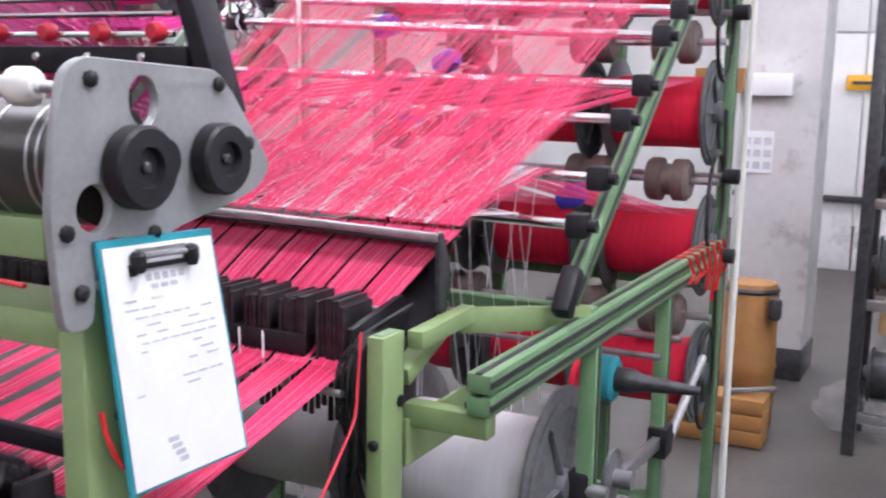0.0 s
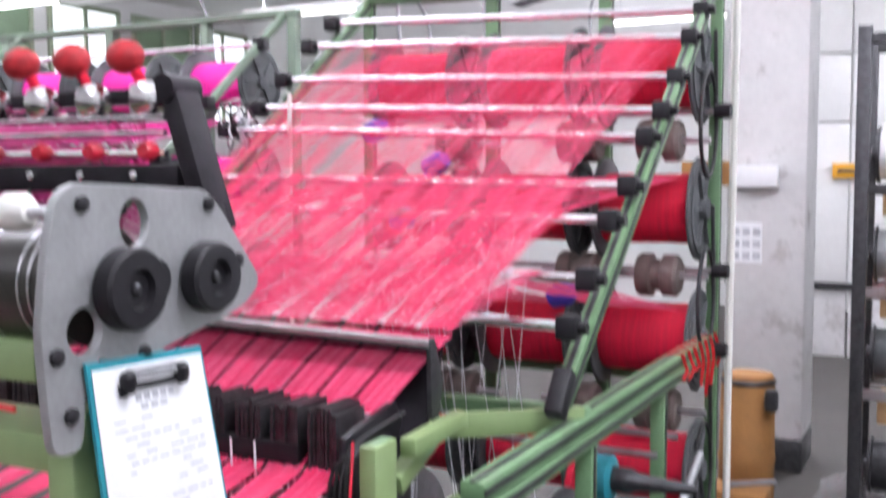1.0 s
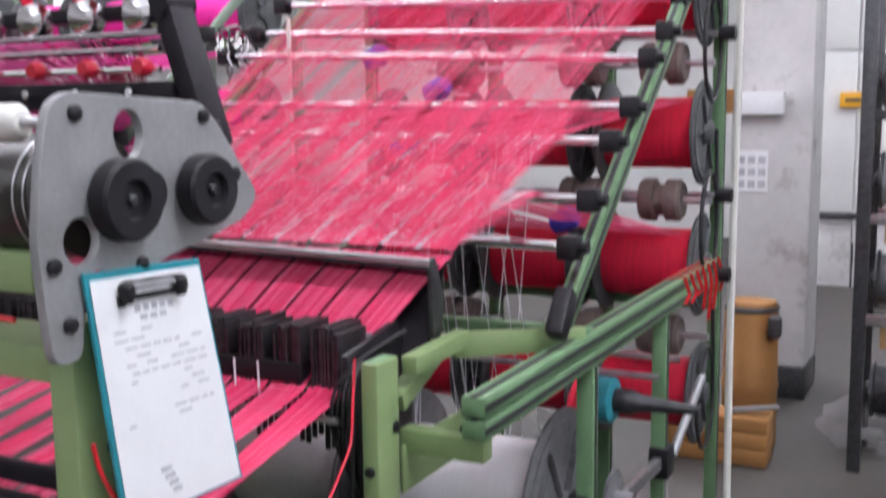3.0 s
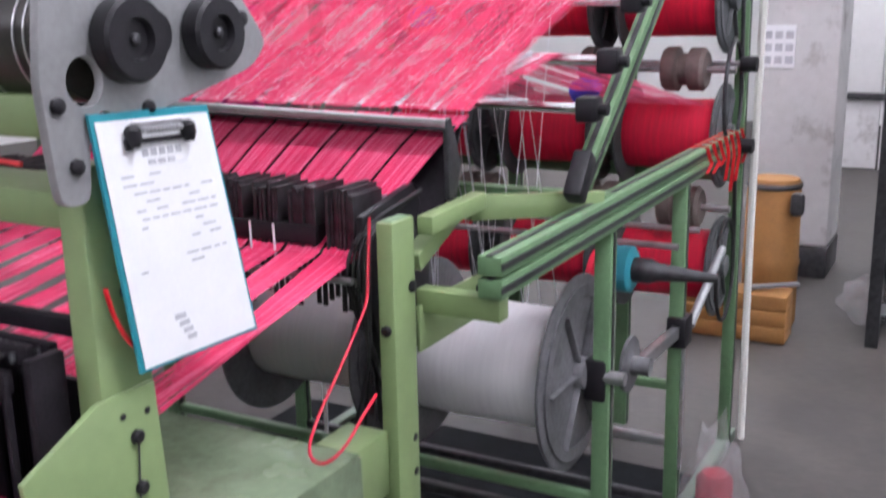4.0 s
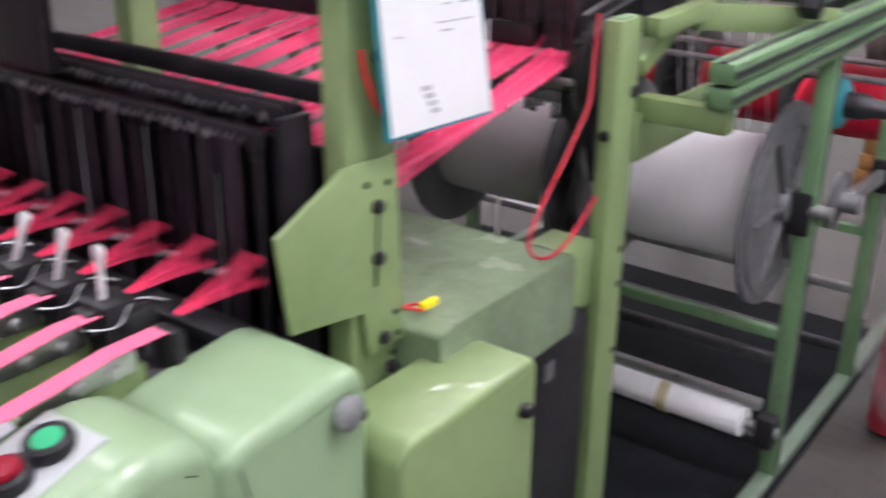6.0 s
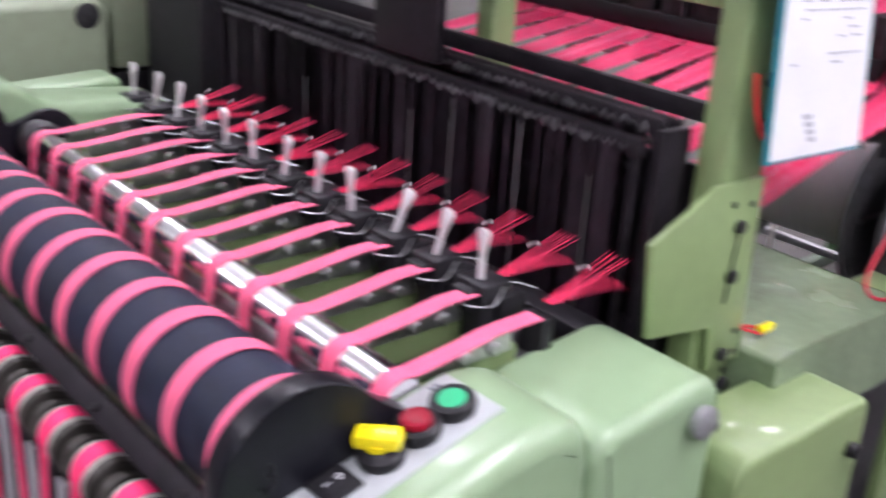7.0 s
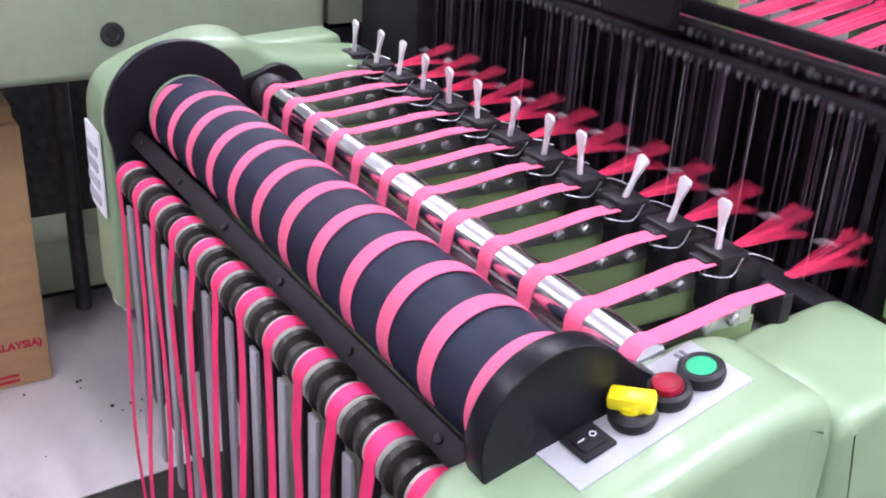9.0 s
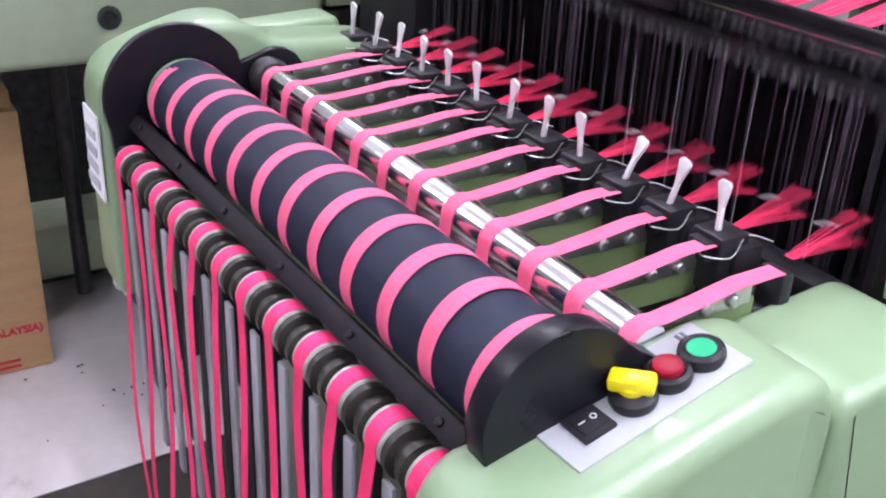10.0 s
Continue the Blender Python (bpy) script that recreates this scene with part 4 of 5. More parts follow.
# stop motion: board frame, rods and drop wires
sm = thing("stop_motion", (-1.05, 1.6, 1.0), "dark drop wire stop motion behind a steel edged hood", "stop motion")
put("hood_edge", beam((-1.62, 1.66, 1.215), (-.63, 1.68, 1.19), .012, .014), STEEL, sm, "bright steel hood edge")
put("hood_lining", prism([(1.748, 1.183), (1.754, 1.180), (1.672, 1.012), (1.664, 1.016)], -1.62, -.638, None, .001), FRAMEBLK, sm, "black lining under the yarn bands")
put("hood_side", prism([(1.675, 1.195), (1.69, 1.20), (1.725, 1.12), (1.705, 1.05), (1.68, 1.06)], -.636, -.626, None, .002), DKSTEEL, sm)
put("hood_back", beam((-1.62, 1.72, 1.20), (-.63, 1.72, 1.18), .10, .006), BLACK, sm)
put("hood_side", prism([(1.50, 1.06), (1.66, 1.09), (1.72, 1.0), (1.70, .80), (1.56, .78), (1.50, .95)], -.70, -.686, None, .003), BLACK, sm, "black cable side plate")
for k in range(4):
    put("separator_rod", cyl((-1.62, 1.47 + .05 * k, .972 - .018 * k), (-.69, 1.47 + .05 * k, .962 - .018 * k), .006, 10), STEEL, sm)
for k in range(3):
    put("separator_rod", cyl((-1.62, 1.63 + .03 * k, 1.075 - .01 * k), (-.69, 1.63 + .03 * k, 1.065 - .01 * k), .005, 10), STEEL, sm)
put("contact_bar", box(-1.60, -.80, 1.53, 1.63, .995, 1.03, .004), BLACK, sm)
for i, x in enumerate(TX):
    for j in range(9):
        jx = x - .138 + j * .0064 + rnd.uniform(-.001, .001)
        if i == 0 and j == 0:
            dw = part("drop_wire", box(-.0024, .0024, -.045, .045, -.054, .054, .0006), DKSTEEL, sm, "oily black drop wire", False)
            d = dw
        else:
            d = share("drop_wire", dw, dw.matrix_basis, sm)
        d.location = Vector((jx, 1.58 + rnd.uniform(-.004, .004), 1.036 + rnd.uniform(-.007, .007))) - OFFSET[sm.name]
for i in range(2):
    x = -.93 + i * .05
    put("white_cord", tube([(x, 1.52, 1.03), (x + .005, 1.515, .98), (x - .003, 1.52, .92)], .002, 5), WHTHREAD, sm)
for i in range(40):
    x = -1.3 + i * .0135
    put("fallen_wire", box(x, x + .009, 1.60, 1.604, .875 + rnd.uniform(-.02, .015), .965), DKSTEEL, sm)
for k in range(5):
    b = tube([(-.66 + .012 * k, 1.56, 1.06 + .01 * k), (-.67 - .006 * k, 1.50, 1.03), (-.675 - .01 * k, 1.495, .94), (-.70 - .01 * k, 1.52 + .02 * k, .80), (-.75, 1.54 + .04 * k, .66)], .0032, 6)
    put("cable", b, DKWIRE if k % 2 else DKSTEEL, sm)
put("red_cable", tube([(-0.635, 1.440, 1.076), (-0.628, 1.420, 1.004), (-0.620, 1.400, 0.958), (-0.613, 1.360, 0.927), (-0.602, 1.290, 0.882), (-0.593, 1.230, 0.846), (-0.585, 1.195, 0.816), (-0.566, 1.180, 0.805), (-0.544, 1.180, 0.810), (-0.537, 1.210, 0.822), (-0.540, 1.260, 0.845), (-0.557, 1.320, 0.850)], .0025, 7), REDPL, sm, "red looped cable")
lp = thing("cable_tag", (-.60, .99, .78), "red wire loop with a yellow plug on the green table", "wire")
put("loop", tube([(-.625, .972, .79), (-.612, .975, .795), (-.600, .985, .792), (-.604, 1.000, .79), (-.622, 1.0, .788), (-.628, .98, .788)], .002, 6), WIRE, lp)
put("plug", box(-.606, -.597, .988, 1.016, .785, .795, .002, None, pose(0, 0, .004)), YELLOW, lp, "yellow plastic plug")
rw = thing("red_wire", (-.64, .95, 1.1), "thin red wire hanging by a green post", "wire")
put("wire", tube([(-.607, .895, 1.11), (-.606, .90, 1.085), (-.605, .91, 1.06), (-.606, .925, 1.04), (-.608, .945, 1.03)], .0028, 6), WIRE, rw)
put("wire", tube([(-1.2, .86, 1.21), (-.9, .86, 1.225), (-.75, .865, 1.24), (-.68, .87, 1.238)], .003, 6), WIRE, rw)

# bearing plate with rubber rollers on top of the loom
ol = [(.858, 1.452), (.880, 1.466), (1.074, 1.457), (1.100, 1.434), (1.168, 1.352), (1.166, 1.338), (1.142, 1.319), (1.093, 1.307), (1.0, 1.288), (.968, 1.272), (.930, 1.282), (.907, 1.294), (.889, 1.275), (.882, 1.203), (.848, 1.203), (.842, 1.25), (.836, 1.325), (.846, 1.40)]
plate = outlined("bearing_plate", rounded(ol, .014), [(.960, 1.424, .022, .027), (.889, 1.320, .024, .025), (.990, 1.362, .018, .026)], .012, ALU, loom, "scratched cast aluminium bearing plate")
child_place(plate, loom, (-.606, 0, 0))
plate.location.y = -OFFSET[loom.name].y
pls = plate
for (y, z) in ((.888, 1.446), (1.076, 1.442), (1.128, 1.374), (.852, 1.300), (.868, 1.240), (.969, 1.287)):
    b = bolt((.006, y, z), (1, 0, 0), .0085, .006)
    part("bolt", b, BLACK, pls, "black bolt")
for (y, z, r, x0) in ((.940, 1.358, .043, -.600), (1.065, 1.360, .040, -.600), (.988, 1.361, .027, -.625)):
    b = lathe([(0, r * .9), (.003, r), (.022, r), (.026, r * .92), (.026, r * .5), (.018, r * .45), (.018, .004)], (x0, y, z), (0, y, z), 36)
    o = put("rubber_ring", b, BLACK, loom, "black rubber roller end")
    b = lathe([(0, .006), (.022, .006), (.024, .004)], (x0, y, z), (0, y, z), 10)
    put("spindle", b, DKSTEEL, loom)
put("feed_drum", lathe([(0, .058), (.002, .066), (.9, .066)], (-.635, .945, 1.36), (-1, .945, 1.36), 40), DKWHEEL, loom, "dark glossy feed drum")
for d in (.03, .045, .10):
    put("drum_ring", lathe([(0, .0672), (.003, .0672)], (-.635 - d, .945, 1.36), (-1, .945, 1.36), 40), STEEL, loom)
put("bearing", lathe([(0, .012), (.01, .02), (.03, .02), (.04, .012), (.06, .010)], (-.66, .88, 1.437), (-1, .88, 1.437), 14), WHPIPE, loom, "white plastic bearing")
put("feed_rod", cyl((-.61, .88, 1.437), (-1.5, .88, 1.437), .006, 10), STEEL, loom)

# clipboard
cb_o = Vector((-.594, .903, 1.288))
ux, vx = Vector((0, 1.055 - .883, -.006)).normalized(), Vector((0, .040, -.272)).normalized()
clip = thing("clipboard", cb_o, "teal clipboard holding a white printed form, tied to the loom", "clipboard")
nx = Vector((1, 0, 0))


def on_board(u0, u1, v0, v1, h0, h1, slant=1.14):
    """A slab on the board: u across, v down, h out of it."""
    b = bmesh.new()
    c = []
    for h in (h0, h1):
        for u, v in ((u0, v0), (u1, v0), (u1, v1), (u0, v1)):
            c.append(b.verts.new(ux * u * (1 + (slant - 1) * v / .28) + vx * v + nx * h))
    for q in ((0, 1, 2, 3), (4, 5, 6, 7), (0, 1, 5, 4), (1, 2, 6, 5), (2, 3, 7, 6), (3, 0, 4, 7)):
        b.faces.new([c[k] for k in q])
    return b


part("board", on_board(-.020, .150, 0, .281, -.004, 0), TEAL, clip, "teal plastic board", False)
sheet = part("paper", on_board(-.015, .146, .008, .277, .0006, .0014), PAPER, clip, "white printed form", False)
b = on_board(.030, .102, .0285, .0335, .0016, .006)
for u in (.026, .106):
    merge(b, lathe([(0, .005), (.004, .0085), (.014, .0085), (.022, .0055)], ux * u + vx * .014 + nx * .007, ux * u + vx * .3 + nx * .007, 14))
merge(b, on_board(.016, .024, .028, .040, .0016, .005))
part("clip", b, BLACK, clip, "black spring clip", False)
b = nb()
for k in range(12):
    merge(b, lathe([(0, .0022), (.0018, .0036), (.0036, .0022)], ux * (.034 + .0055 * k) + vx * .020 + nx * .007, ux * .3 + vx * .020 + nx * .007, 10))
merge(b, on_board(.030, .102, .012, .016, .0016, .004))
part("spring", b, STEEL, clip, "bright clip spring")
bm = nb()
for k in range(5):
    merge(bm, on_board(.038 + k * .012, .046 + k * .012, .040, .048, .0014, .0019))
for k in range(3):
    merge(bm, on_board(.044 + k * .014, .054 + k * .014, .052, .057, .0014, .0019))
for r in range(12):
    v = .066 + r * .0095
    u = .004
    while u < .125:
        w = rnd.uniform(.006, .02)
        if rnd.random() < (.5 if r < 6 else .22):
            merge(bm, on_board(u, min(u + w, .13), v, v + .0021, .0014, .0019))
        u += w + .004
for k in range(4):
    merge(bm, on_board(.035 + .004 * k, .05 + .003 * k, .228 + .009 * k, .234 + .009 * k, .0014, .0019))
tagged(part("print", bm, INK, sheet, "grey printed lines", False), kind="stuff")

# tension units on the black frame
fr = thing("tensioner_stand", (-1.1, 1.25, 1.4), "black steel frame carrying thread tension units", "stand")
put("arm", beam((-.795, 1.25, 1.60), (-.728, 1.25, 1.40), .030, .05, None, .004, (0, 1, 0)), FRAMEBLK, fr)
put("arm", beam((-.728, 1.25, 1.42), (-.70, 1.1, 1.36), .03, .04, None, .004), FRAMEBLK, fr)
put("channel", box(-2.2, -.775, 1.225, 1.275, 1.452, 1.490, .004), FRAMEBLK, fr)
put("top_bar", box(-2.2, -.80, 1.235, 1.275, 1.575, 1.595, .003), FRAMEBLK, fr)
put("joint", cyl((-.795, 1.22, 1.592), (-.795, 1.28, 1.592), .02, 14), FRAMEBLK, fr)
for z in (1.556, 1.535, 1.508):
    put("thread_rod", cyl((-2.2, 1.22, z), (-.79, 1.22, z - .003), .004, 8), CHROME, fr)
tu = None
for k in range(13):
    x = -.848 - k * .100
    if tu is None:
        tu = thing("tension_unit", (x, 1.24, 1.585), "chrome thread tensioner with a red knob", "tensioner", "thread tension units")
        put("knob", lathe([(0, .009), (.004, .017), (.012, .0235), (.022, .026), (.032, .0235), (.040, .016), (.044, .006)], (x + .004, 1.215, 1.615), (x - .02, 1.20, 1.70), 18), KNOB, tu, "dull red knob")
        put("spring", lathe([(k2 * .004, .009 if k2 % 2 else .006) for k2 in range(10)], (x + .022, 1.225, 1.588), (x + .004, 1.215, 1.628), 12), REDYARN, tu)
        put("disc", lathe([(0, .004), (.002, .024), (.006, .026), (.012, .018), (.02, .006)], (x + .024, 1.225, 1.580), (x + .06, 1.19, 1.56), 22), CHROME, tu, "chrome tension disc")
        put("body", box(x - .012, x + .02, 1.225, 1.26, 1.555, 1.60, .004), STEEL, tu)
        put("eyelet", lathe([(0, .012), (.012, .014), (.02, .010)], (x + .035, 1.22, 1.508), (x + .035, 1.1, 1.508), 14), REDPL, tu, "red thread eyelet")
        put("screw", bolt((x + .0, 1.224, 1.475), (0, -1, 0), .007, .008), CHROME, tu)
    else:
        copy_thing(tu, Matrix.Translation((x, 1.24, 1.585)))
for k in range(10):
    x = -.95 - .1 * k
    e = thing("harness_cable", (x, 1.2, 1.45), "thin black cable under the tension frame", "cable", "tension cables")
    put("cable", tube([(x, 1.22, 1.455), (x + .03, 1.19, 1.43), (x + .07, 1.12, 1.40), (x + .12, 1.05, 1.385)], .003, 5), DKWIRE, e)

# ---- woven tapes, one over each guide wheel ----
for i, x in enumerate(TX):
    pts = [(x - .016, .66, .878), (x - .012, .60, .880), (x - .006, .54, .876), (x - .001, .49, .8740)]
    pts += [(x, p[0], p[1]) for p in arc(BAR_Y, BAR_Z, .0232, 72, 190, 9)]
    pts += [(x - .003, BAR_Y - .026, BAR_Z - .04), (x - .005, BAR_Y - .032, BAR_Z - .09)]
    lp = [(-.6493 - .0774 * i, p[0], p[1]) for p in arc(.3617 - .0016 * i, .8366 - .0003 * i, .0623, -20, 205, 40)]
    tp = thing("woven_tape", (x, .45, .88), "pink woven elastic tape running off the loom", "tape", "woven tapes")
    put("band", ribbon(pts, .0225, .0009), TAPE, tp)
    put("roller_turn", ribbon(lp, .0225, .0012), TAPE, tp)
    xw, WY = wheel_at(i)
    wq = [(xw - .004, p[0], p[1]) for p in arc(WY, WZ, .0278, 60, 195, 14)]
    sway = rnd.uniform(-.012, .012)
    down = [(xw - .004 + sway * u * u + .004 * math.sin(9 * u + i), WY - .030 - .006 * math.sin(5 * u + i), WZ - .01 - .62 * u) for u in [k / 12 for k in range(1, 13)]]
    bm = ribbon(wq + down, .0215, .0009)
    put("fall", bm, TAPEF, tp, "deep pink hanging length")

# ---- yarns ----
warp = thing("warp_yarn", (-1.05, 2.2, 1.2), "sheets of coral red warp yarn over chrome rods", "yarn", kind="stuff")
BEAM_X = (-.775, -1.135, -1.52)


def sheet_lines(bz, rod, n):
    """Yarns from the three beams of one row over a rod and down to the hood, n from each beam."""
    out = []
    for b, bx0 in enumerate(BEAM_X):
        for k in range(n):
            u = (k // 5 * 5 + 5 * rnd.random() ** 1.6) / n
            xb = bx0 - .03 + (.26 if b == 0 else .315) * u
            xt = TX[min(11, b * 4 + 3 - min(3, int(u * 4)))] + rnd.uniform(-.032, .032)
            xr = xb + (xt - xb) * (.30 + .25 * (2.6 - rod[0]))
            zr = rod[1] + .012 + (.045 if rod[1] > 1.5 else .02) * (XR - xr) / 1.2
            out.append([(xb, 3.06, bz + .09), (xr, rod[0], zr), (xt, 1.72, 1.208 + rnd.uniform(-.003, .003))])
    return out


lines = []
for rod, n in ((RODS[1], 95), (RODS[2], 95), (RODS[4], 120)):
    lines += sheet_lines(1.77, rod, n)
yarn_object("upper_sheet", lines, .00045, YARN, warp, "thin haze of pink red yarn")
lines = []
for bz, rod, n in ((1.38, RODS[5], 180), (1.38, RODS[6], 155), (1.0, RODS[7], 150)):
    lines += sheet_lines(bz, rod, n)
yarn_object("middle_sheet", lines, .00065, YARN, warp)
lines = []
for i, x in enumerate(TX):
    for k in range(120):
        u = (k + rnd.random() * .9) / 120 - .5
        xs = x - .004 + u * .070
        lines.append([(xs, 1.725, 1.20), (xs - .045, 1.69, 1.145), (xs - .09, 1.64, 1.075), (xs - .11, 1.60, 1.03), (xs - .105, 1.52, .985), (x - .055 + u * .048, 1.25, .965), (x - .012 + u * .046, .98, .945 + rnd.uniform(-.012, .012))])
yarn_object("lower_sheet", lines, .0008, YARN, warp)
lines = []
for k in range(60):
    xt = rnd.uniform(-.66, -1.1)
    r = RODS[rnd.choice((7, 8, 8, 6))]
    xr = xt + rnd.uniform(0.02, .22)
    if rnd.random() < .5:
        lines.append([(xt, 1.73, 1.212), (min(xr, -.60), r[0], r[1] + .014)])
    else:
        xm = min(xr, -.60)
        xe = min(xm + rnd.uniform(-.02, .04), -.58)
        lines.append([(xm - .02, 1.85 + rnd.uniform(-.08, .05), 1.22 + rnd.uniform(-.02, .05)), (xm, r[0], r[1] + .012), (xe, 2.06, .77)])
for k in range(16):
    xt = -.66 - rnd.random() * .05
    lines.append([(xt, 1.73, 1.205), (-.66 + rnd.random() * .03, 2.06, 1.288)])
# pale threads, which also supply the light streaks and highlights on the sheet
pale = []
for k in range(190):
    xt = -.66 - .85 * rnd.random() ** 1.3
    r = RODS[rnd.choice((6, 7, 7, 8))]
    xr = min(xt + rnd.uniform(-.02, .10), -.60)
    pale.append([(xt, 1.725, 1.2125), (xr, r[0], r[1] + .0145 + .02 * (XR - xr) / 1.2)])
yarn_object("pale_threads", pale, .0008, WHTHREAD, warp, "pale threads lying over the red yarn")
wy = yarn_object("white_threads", lines, .0016, WHTHREAD, warp, "loose white threads")

# sheds that open and close in front of the harness
SHEDS = []
for s in (0, 1):
    e = thing("warp_shed", (-1.05, .705, .880), "bright red warp yarn opening in front of the heddles", "yarn", "moving sheds", "stuff")
    lines = []
    for x in TX:
        for k in range(9):
            u = (k + rnd.random() * .9) / 9 - .5
            lines.append([(x - .029 + u * .012, .690, .879), (x - .035 + u * .026, .755, .884 + (.006 if s else -.006)), (x - .039 + u * .036, .806, .889 + (.012 if s else -.016))])
    yarn_object("yarn", lines, .0008, SHEDYARN, e)
    SHEDS.append(e)
ND = thing("weft_needles", (-1.05, .74, .905), "bright curved weft needles swinging at each tape", "needle")
for x in TX:
    put("needle", tube([(x - .052, .755, .893), (x - .042, .758, .899), (x - .032, .752, .903)], .0022, 6), STEEL, ND)

# ---- magenta creel behind ----
mc = thing("creel_frame", (-3.5, 4.2, 0), "grey green creel frame with magenta beams", "creel")
for x in (-2.76, -3.3, -3.95, -4.75):
    put("post", box(x - .025, x + .025, 4.3, 4.35, 0, 2.27, .003), GREYGREEN, mc)
put("top_rail", box(-5.6, -2.73, 4.295, 4.355, 2.255, 2.29, .003), GREYGREEN, mc)
for x in (-2.80, -4.6):
    put("stile", beam((x, 3.0, 1.2), (x, 4.3, 2.26), .025, .04), GREYGREEN, mc)
    put("base_post", box(x - .02, x + .02, 2.98, 3.02, 0, 1.22, .003), GREYGREEN, mc)
for y, z in ((4.1, 2.1), (3.7, 1.80), (3.4, 1.56), (3.15, 1.36)):
    put("rod", cyl((-4.6, y, z), (-2.78, y, z), .011, 12), CHROME, mc)
    put("clamp", box(-2.82, -2.76, y - .03, y + .03, z - .03, z + .03, .006), BLACK, mc)
for z in (1.93, 1.46, 1.0):
    for x0 in (-3.22, -3.80, -4.38, -4.96):
        rack_beam(x0, 4.2, z, .34, .11, MAGYARN, "wound magenta warp beam with dark flanges", DFLANGE, "magenta warp beams", .17)
mw = thing("magenta_warp_yarn", (-2.2, 2.5, 1.5), "sheet of magenta warp yarn running to the tensioners", "yarn", kind="stuff")
lines = []
for k in range(1300):
    u = k / 1300
    xt = -.9 - 1.25 * u + rnd.uniform(-.01, .01)
    lv = rnd.choice((0, 1, 2, 3, 4))
    lines.append([(-2.9 - 1.9 * u, 4.1, (1.75, 1.58, 1.42, 1.25, 1.12)[lv]), (-2.85 - 1.75 * u, 3.4, (1.62, 1.55, 1.48, 1.44, 1.40)[lv]), (xt, 1.30, (1.565, 1.545, 1.52, 1.50, 1.46)[lv])])
yarn_object("sheet", lines, .0022, MAGSHEET, mw)

# ---- neighbouring loom and the floor by it ----
nl = thing("neighbour_loom", (-2.3, .8, 0), "faded green loom covers behind the weaving heads", "loom")
put("hood", moulded(rounded([(-.3, .78), (-.3, 1.12), (.30, 1.12), (.47, .985), (.76, .985), (.76, .80), (.50, .78)], .04), -2.35, -1.93, .02), OLDCOVER, nl)
put("hood", moulded(rounded([(.42, .25), (.42, .765), (.76, .765), (.76, .25)], .04), -2.35, -1.945, .02), OLDCOVER, nl)
put("door", box(-2.3, -1.96, .775, 1.03, .84, 1.30, .010), OLDCOVER, nl, "grey green upright cover")
put("lower_box", box(-2.95, -2.45, .20, .50, .10, .24, .01), OLDCOVER, nl)
# dark backing, no part of the loom, added to keep the gap dark
put("dark_gap_backing", box(-2.9, -2.62, -.3, .6, 0, 1.3, .01), DKSTEEL, nl)
put("base", box(-2.6, -2.1, .44, 1.3, 0, .5, .01), DKSTEEL, nl)
put("gap_block", box(-2.2, -1.97, .77, 1.0, .75, .832, .006), BLACK, nl)
put("lock", lathe([(0, .020), (.004, .022), (.005, .012), (.002, .010)], (-1.93, .335, .865), (0, .335, .865), 24), DKSTEEL, nl)
put("lock", lathe([(0, .022), (.004, .024), (.006, .014)], (-1.93, .715, .955), (0, .715, .955), 24), DKSTEEL, nl)
put("pipe", cyl((-2.45, .33, .05), (-2.45, .33, 1.2), .02, 10), DKSTEEL, nl)
for z in (.45, .60):
    put("tap", lathe([(0, .008), (.03, .008), (.032, .014), (.05, .014)], (-1.67, .26, z), (-1.9, .26, z), 12), WHPIPE, nl)
ct = thing("cardboard_box", (-2.2, .02, 0), "tall brown cardboard box with red printing on a sheet", "box")
put("body", box(-2.55, -2.215, -.30, .20, .006, .62, .006), CARD, ct)
put("top_film", box(-2.54, -2.225, -.29, .19, .622, .80, .05), FILM, ct, "clear film over the box top")
put("flap", box(-2.55, -2.23, -.29, .19, .622, .66, .004), CARD, ct)
cu = bpy.data.curves.new("lettering", "FONT")
cu.body, cu.size, cu.extrude, cu.offset = "MALAYSIA)", .025, .0004, .0012
tmp = bpy.data.objects.new("tmp", cu)
me = bpy.data.meshes.new_from_object(tmp)
bpy.data.objects.remove(tmp)
me.materials.clear()
me.materials.append(REDPL)
lt = new("lettering", me)
lt.parent = ct
lt["label"] = "dark red printed lettering"
lt.matrix_basis = Matrix.Translation((-2.2135 + 2.2, -.040 + .085, .104)) @ pose(0, 0, 0, 90, 0, 90)
for y0, y1, z0, z1 in ((.06, .13, .02, .026), (.06, .13, .034, .04), (-.1, .04, .05, .054)):
    put("bar", box(-2.2145, -2.2125, y0, y1, z0, z1), REDPL, ct)
put("seal", box(-2.2145, -2.213, .02, .12, .44, .50), TIN, ct, "pale tape strip")
fs = thing("floor_sheet", (-2.1, .1, 0), "pale stained sheet laid on the floor", "sheet")
part("sheet", prism([(-.75, -.55), (-.75, .60), (.31, .42), (.335, .10), (.345, -.12), (.33, -.30), (.36, -.9)], .002, .005, None, 0, "z"), SHEET, fs, "", False)
lint = thing("lint", (-1.9, .3, 0), "dark clumps of lint and dust on the floor", "lint", kind="stuff")
bm = nb()
for k in range(45):
    a, q = rnd.uniform(0, 6.3), abs(rnd.gauss(0, .12))
    r = rnd.uniform(.0015, .0045)
    b = bmesh.new()
    bmesh.ops.create_icosphere(b, subdivisions=1, radius=r)
    bmesh.ops.scale(b, vec=(1.4, 1, .35), verts=b.verts)
    bmesh.ops.translate(b, vec=(-.16 + q * math.cos(a) * 1.2, .10 + q * math.sin(a), .007), verts=b.verts)
    merge(bm, b)
part("clump", bm, DKSTEEL, lint)

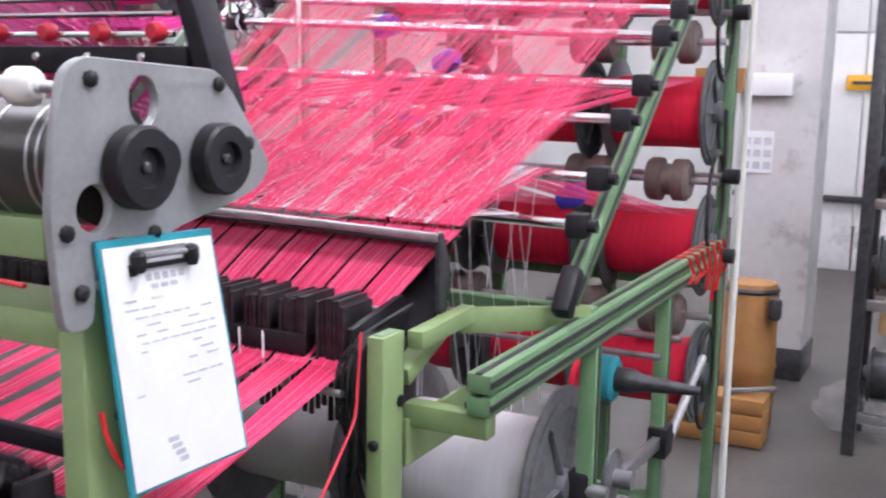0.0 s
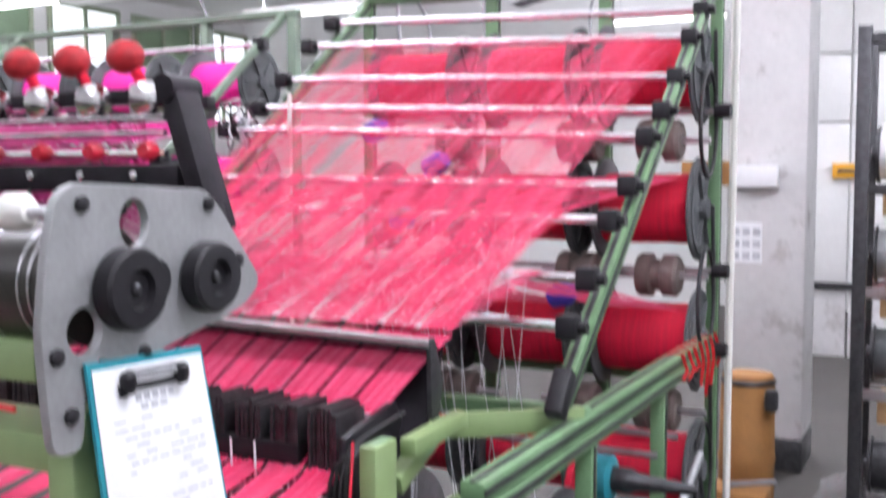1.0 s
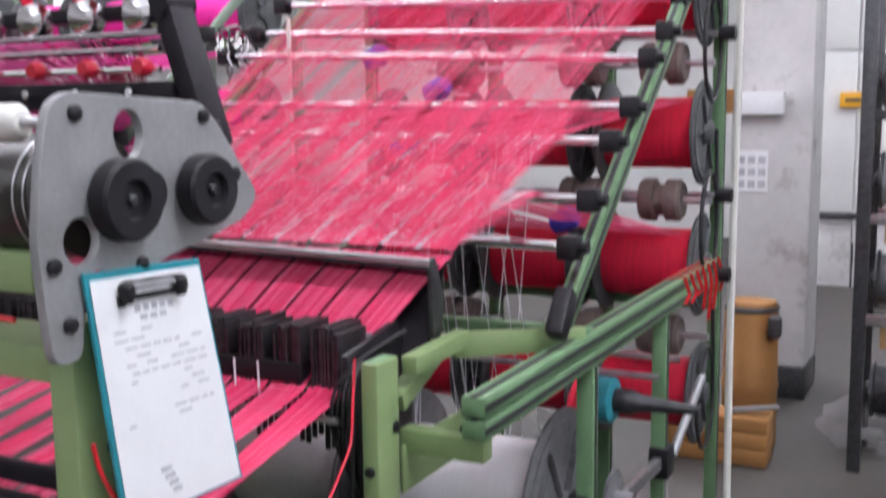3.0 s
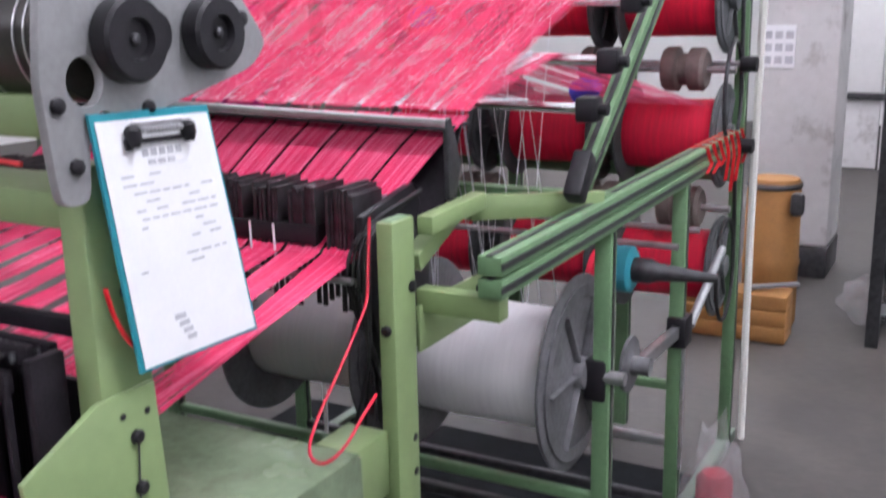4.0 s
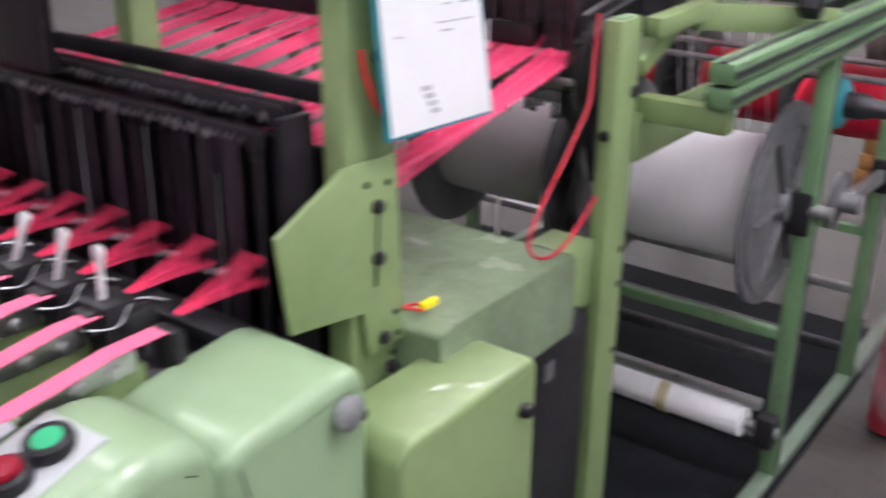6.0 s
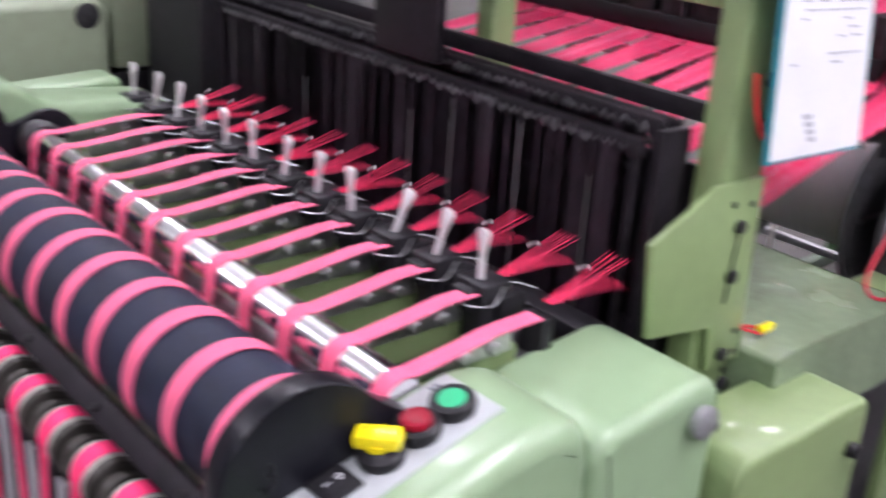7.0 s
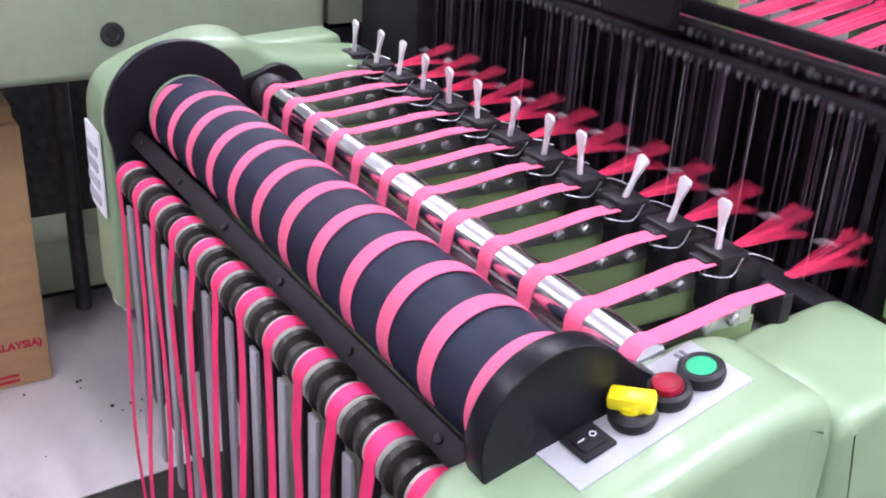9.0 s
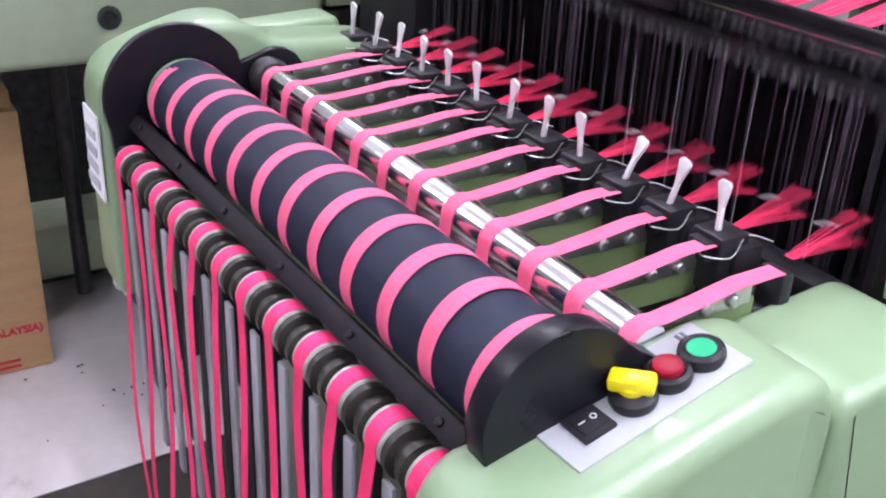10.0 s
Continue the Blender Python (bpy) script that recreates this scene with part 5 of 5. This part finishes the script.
for k in range(9):
    e = thing("wire_tangle", (-1.66, 2.52, 1.62), "tangle of thin grey wire on the creel stile", "wire", "wire tangle") if k == 0 else e
    cy, cz = 2.50 + rnd.uniform(-.05, .06), 1.64 + rnd.uniform(-.06, .05)
    put("wire", tube([(-1.69 + rnd.uniform(0, .05), cy + .045 * math.cos(a) * rnd.uniform(.6, 1.3), cz + .05 * math.sin(a) * rnd.uniform(.6, 1.3)) for a in [j * .9 for j in range(8)]], .0035, 5), DKWIRE if k % 2 else STEEL, e)

# hanging cables under the ceiling
for k, (x, y, x2, y2) in enumerate(((-3.2, 5.0, -2.6, 5.4), (-2.35, 4.6, -2.5, 4.9), (-1.5, 4.9, -1.9, 4.7), (-4.3, 5.0, -4.0, 5.2), (-1.05, 5.2, -1.6, 5.4))):
    e = thing("ceiling_cable", (x, y, 2.9), "grey cable hanging from the ceiling", "cable", "hanging cables")
    put("cable", tube([(x, y, H), ((x + x2) / 2 + .05, (y + y2) / 2, 2.8), (x2, y2, 2.4), (x2 + .03, y2, 2.0)], .010, 6), FLANGE, e)
fan = thing("ceiling_fan", (-2.2, 6.5, 2.6), "pale grey wall fan hanging below the ceiling", "fan")
put("rod", cyl((-2.2, 6.5, 2.75), (-2.2, 6.5, H), .012, 8), WHPIPE, fan)
put("motor", lathe([(0, .05), (.02, .09), (.08, .09), (.12, .04)], (-2.2, 6.5, 2.65), (-2.2, 6.5, 3), 20), WHPIPE, fan)
for a in (20, 140, 260):
    put("blade", box(.08, .62, -.06, .06, -.004, .004, .002, None, Matrix.Translation((-2.2, 6.5, 2.68)) @ pose(0, 0, 0, 0, 0, a) @ pose(0, 0, 0, 8)), FLANGE, fan)


# ---- what moves ----
def motions():
    steps = 301
    times = [10.0 * k / (steps - 1) for k in range(steps)]
    for k, f in enumerate(HF):
        o = OFFSET[f.name]
        walk(f, [(t, pose(o.x, o.y, o.z + .009 * (1 if (j + k) % 2 else -1))) for j, t in enumerate(times)])
    for s, e in enumerate(SHEDS):
        o = OFFSET[e.name]
        walk(e, [(t, pose(o.x, o.y, o.z, 4.2 * (0, 1, 0, -1)[(j + 2 * s) % 4])) for j, t in enumerate(times)])
    o = OFFSET[ND.name]
    walk(ND, [(t, pose(o.x + .014 * (0, 1, 0, -1)[j % 4], o.y, o.z, 0, 0, 0)) for j, t in enumerate(times)])
    at = Vector(ROLLER) - OFFSET[loom.name]
    walk(roller, [(float(t), pose(at.x, at.y, at.z, 14.0 * t, 0, ROLLER_TURN)) for t in range(11)])


motions()
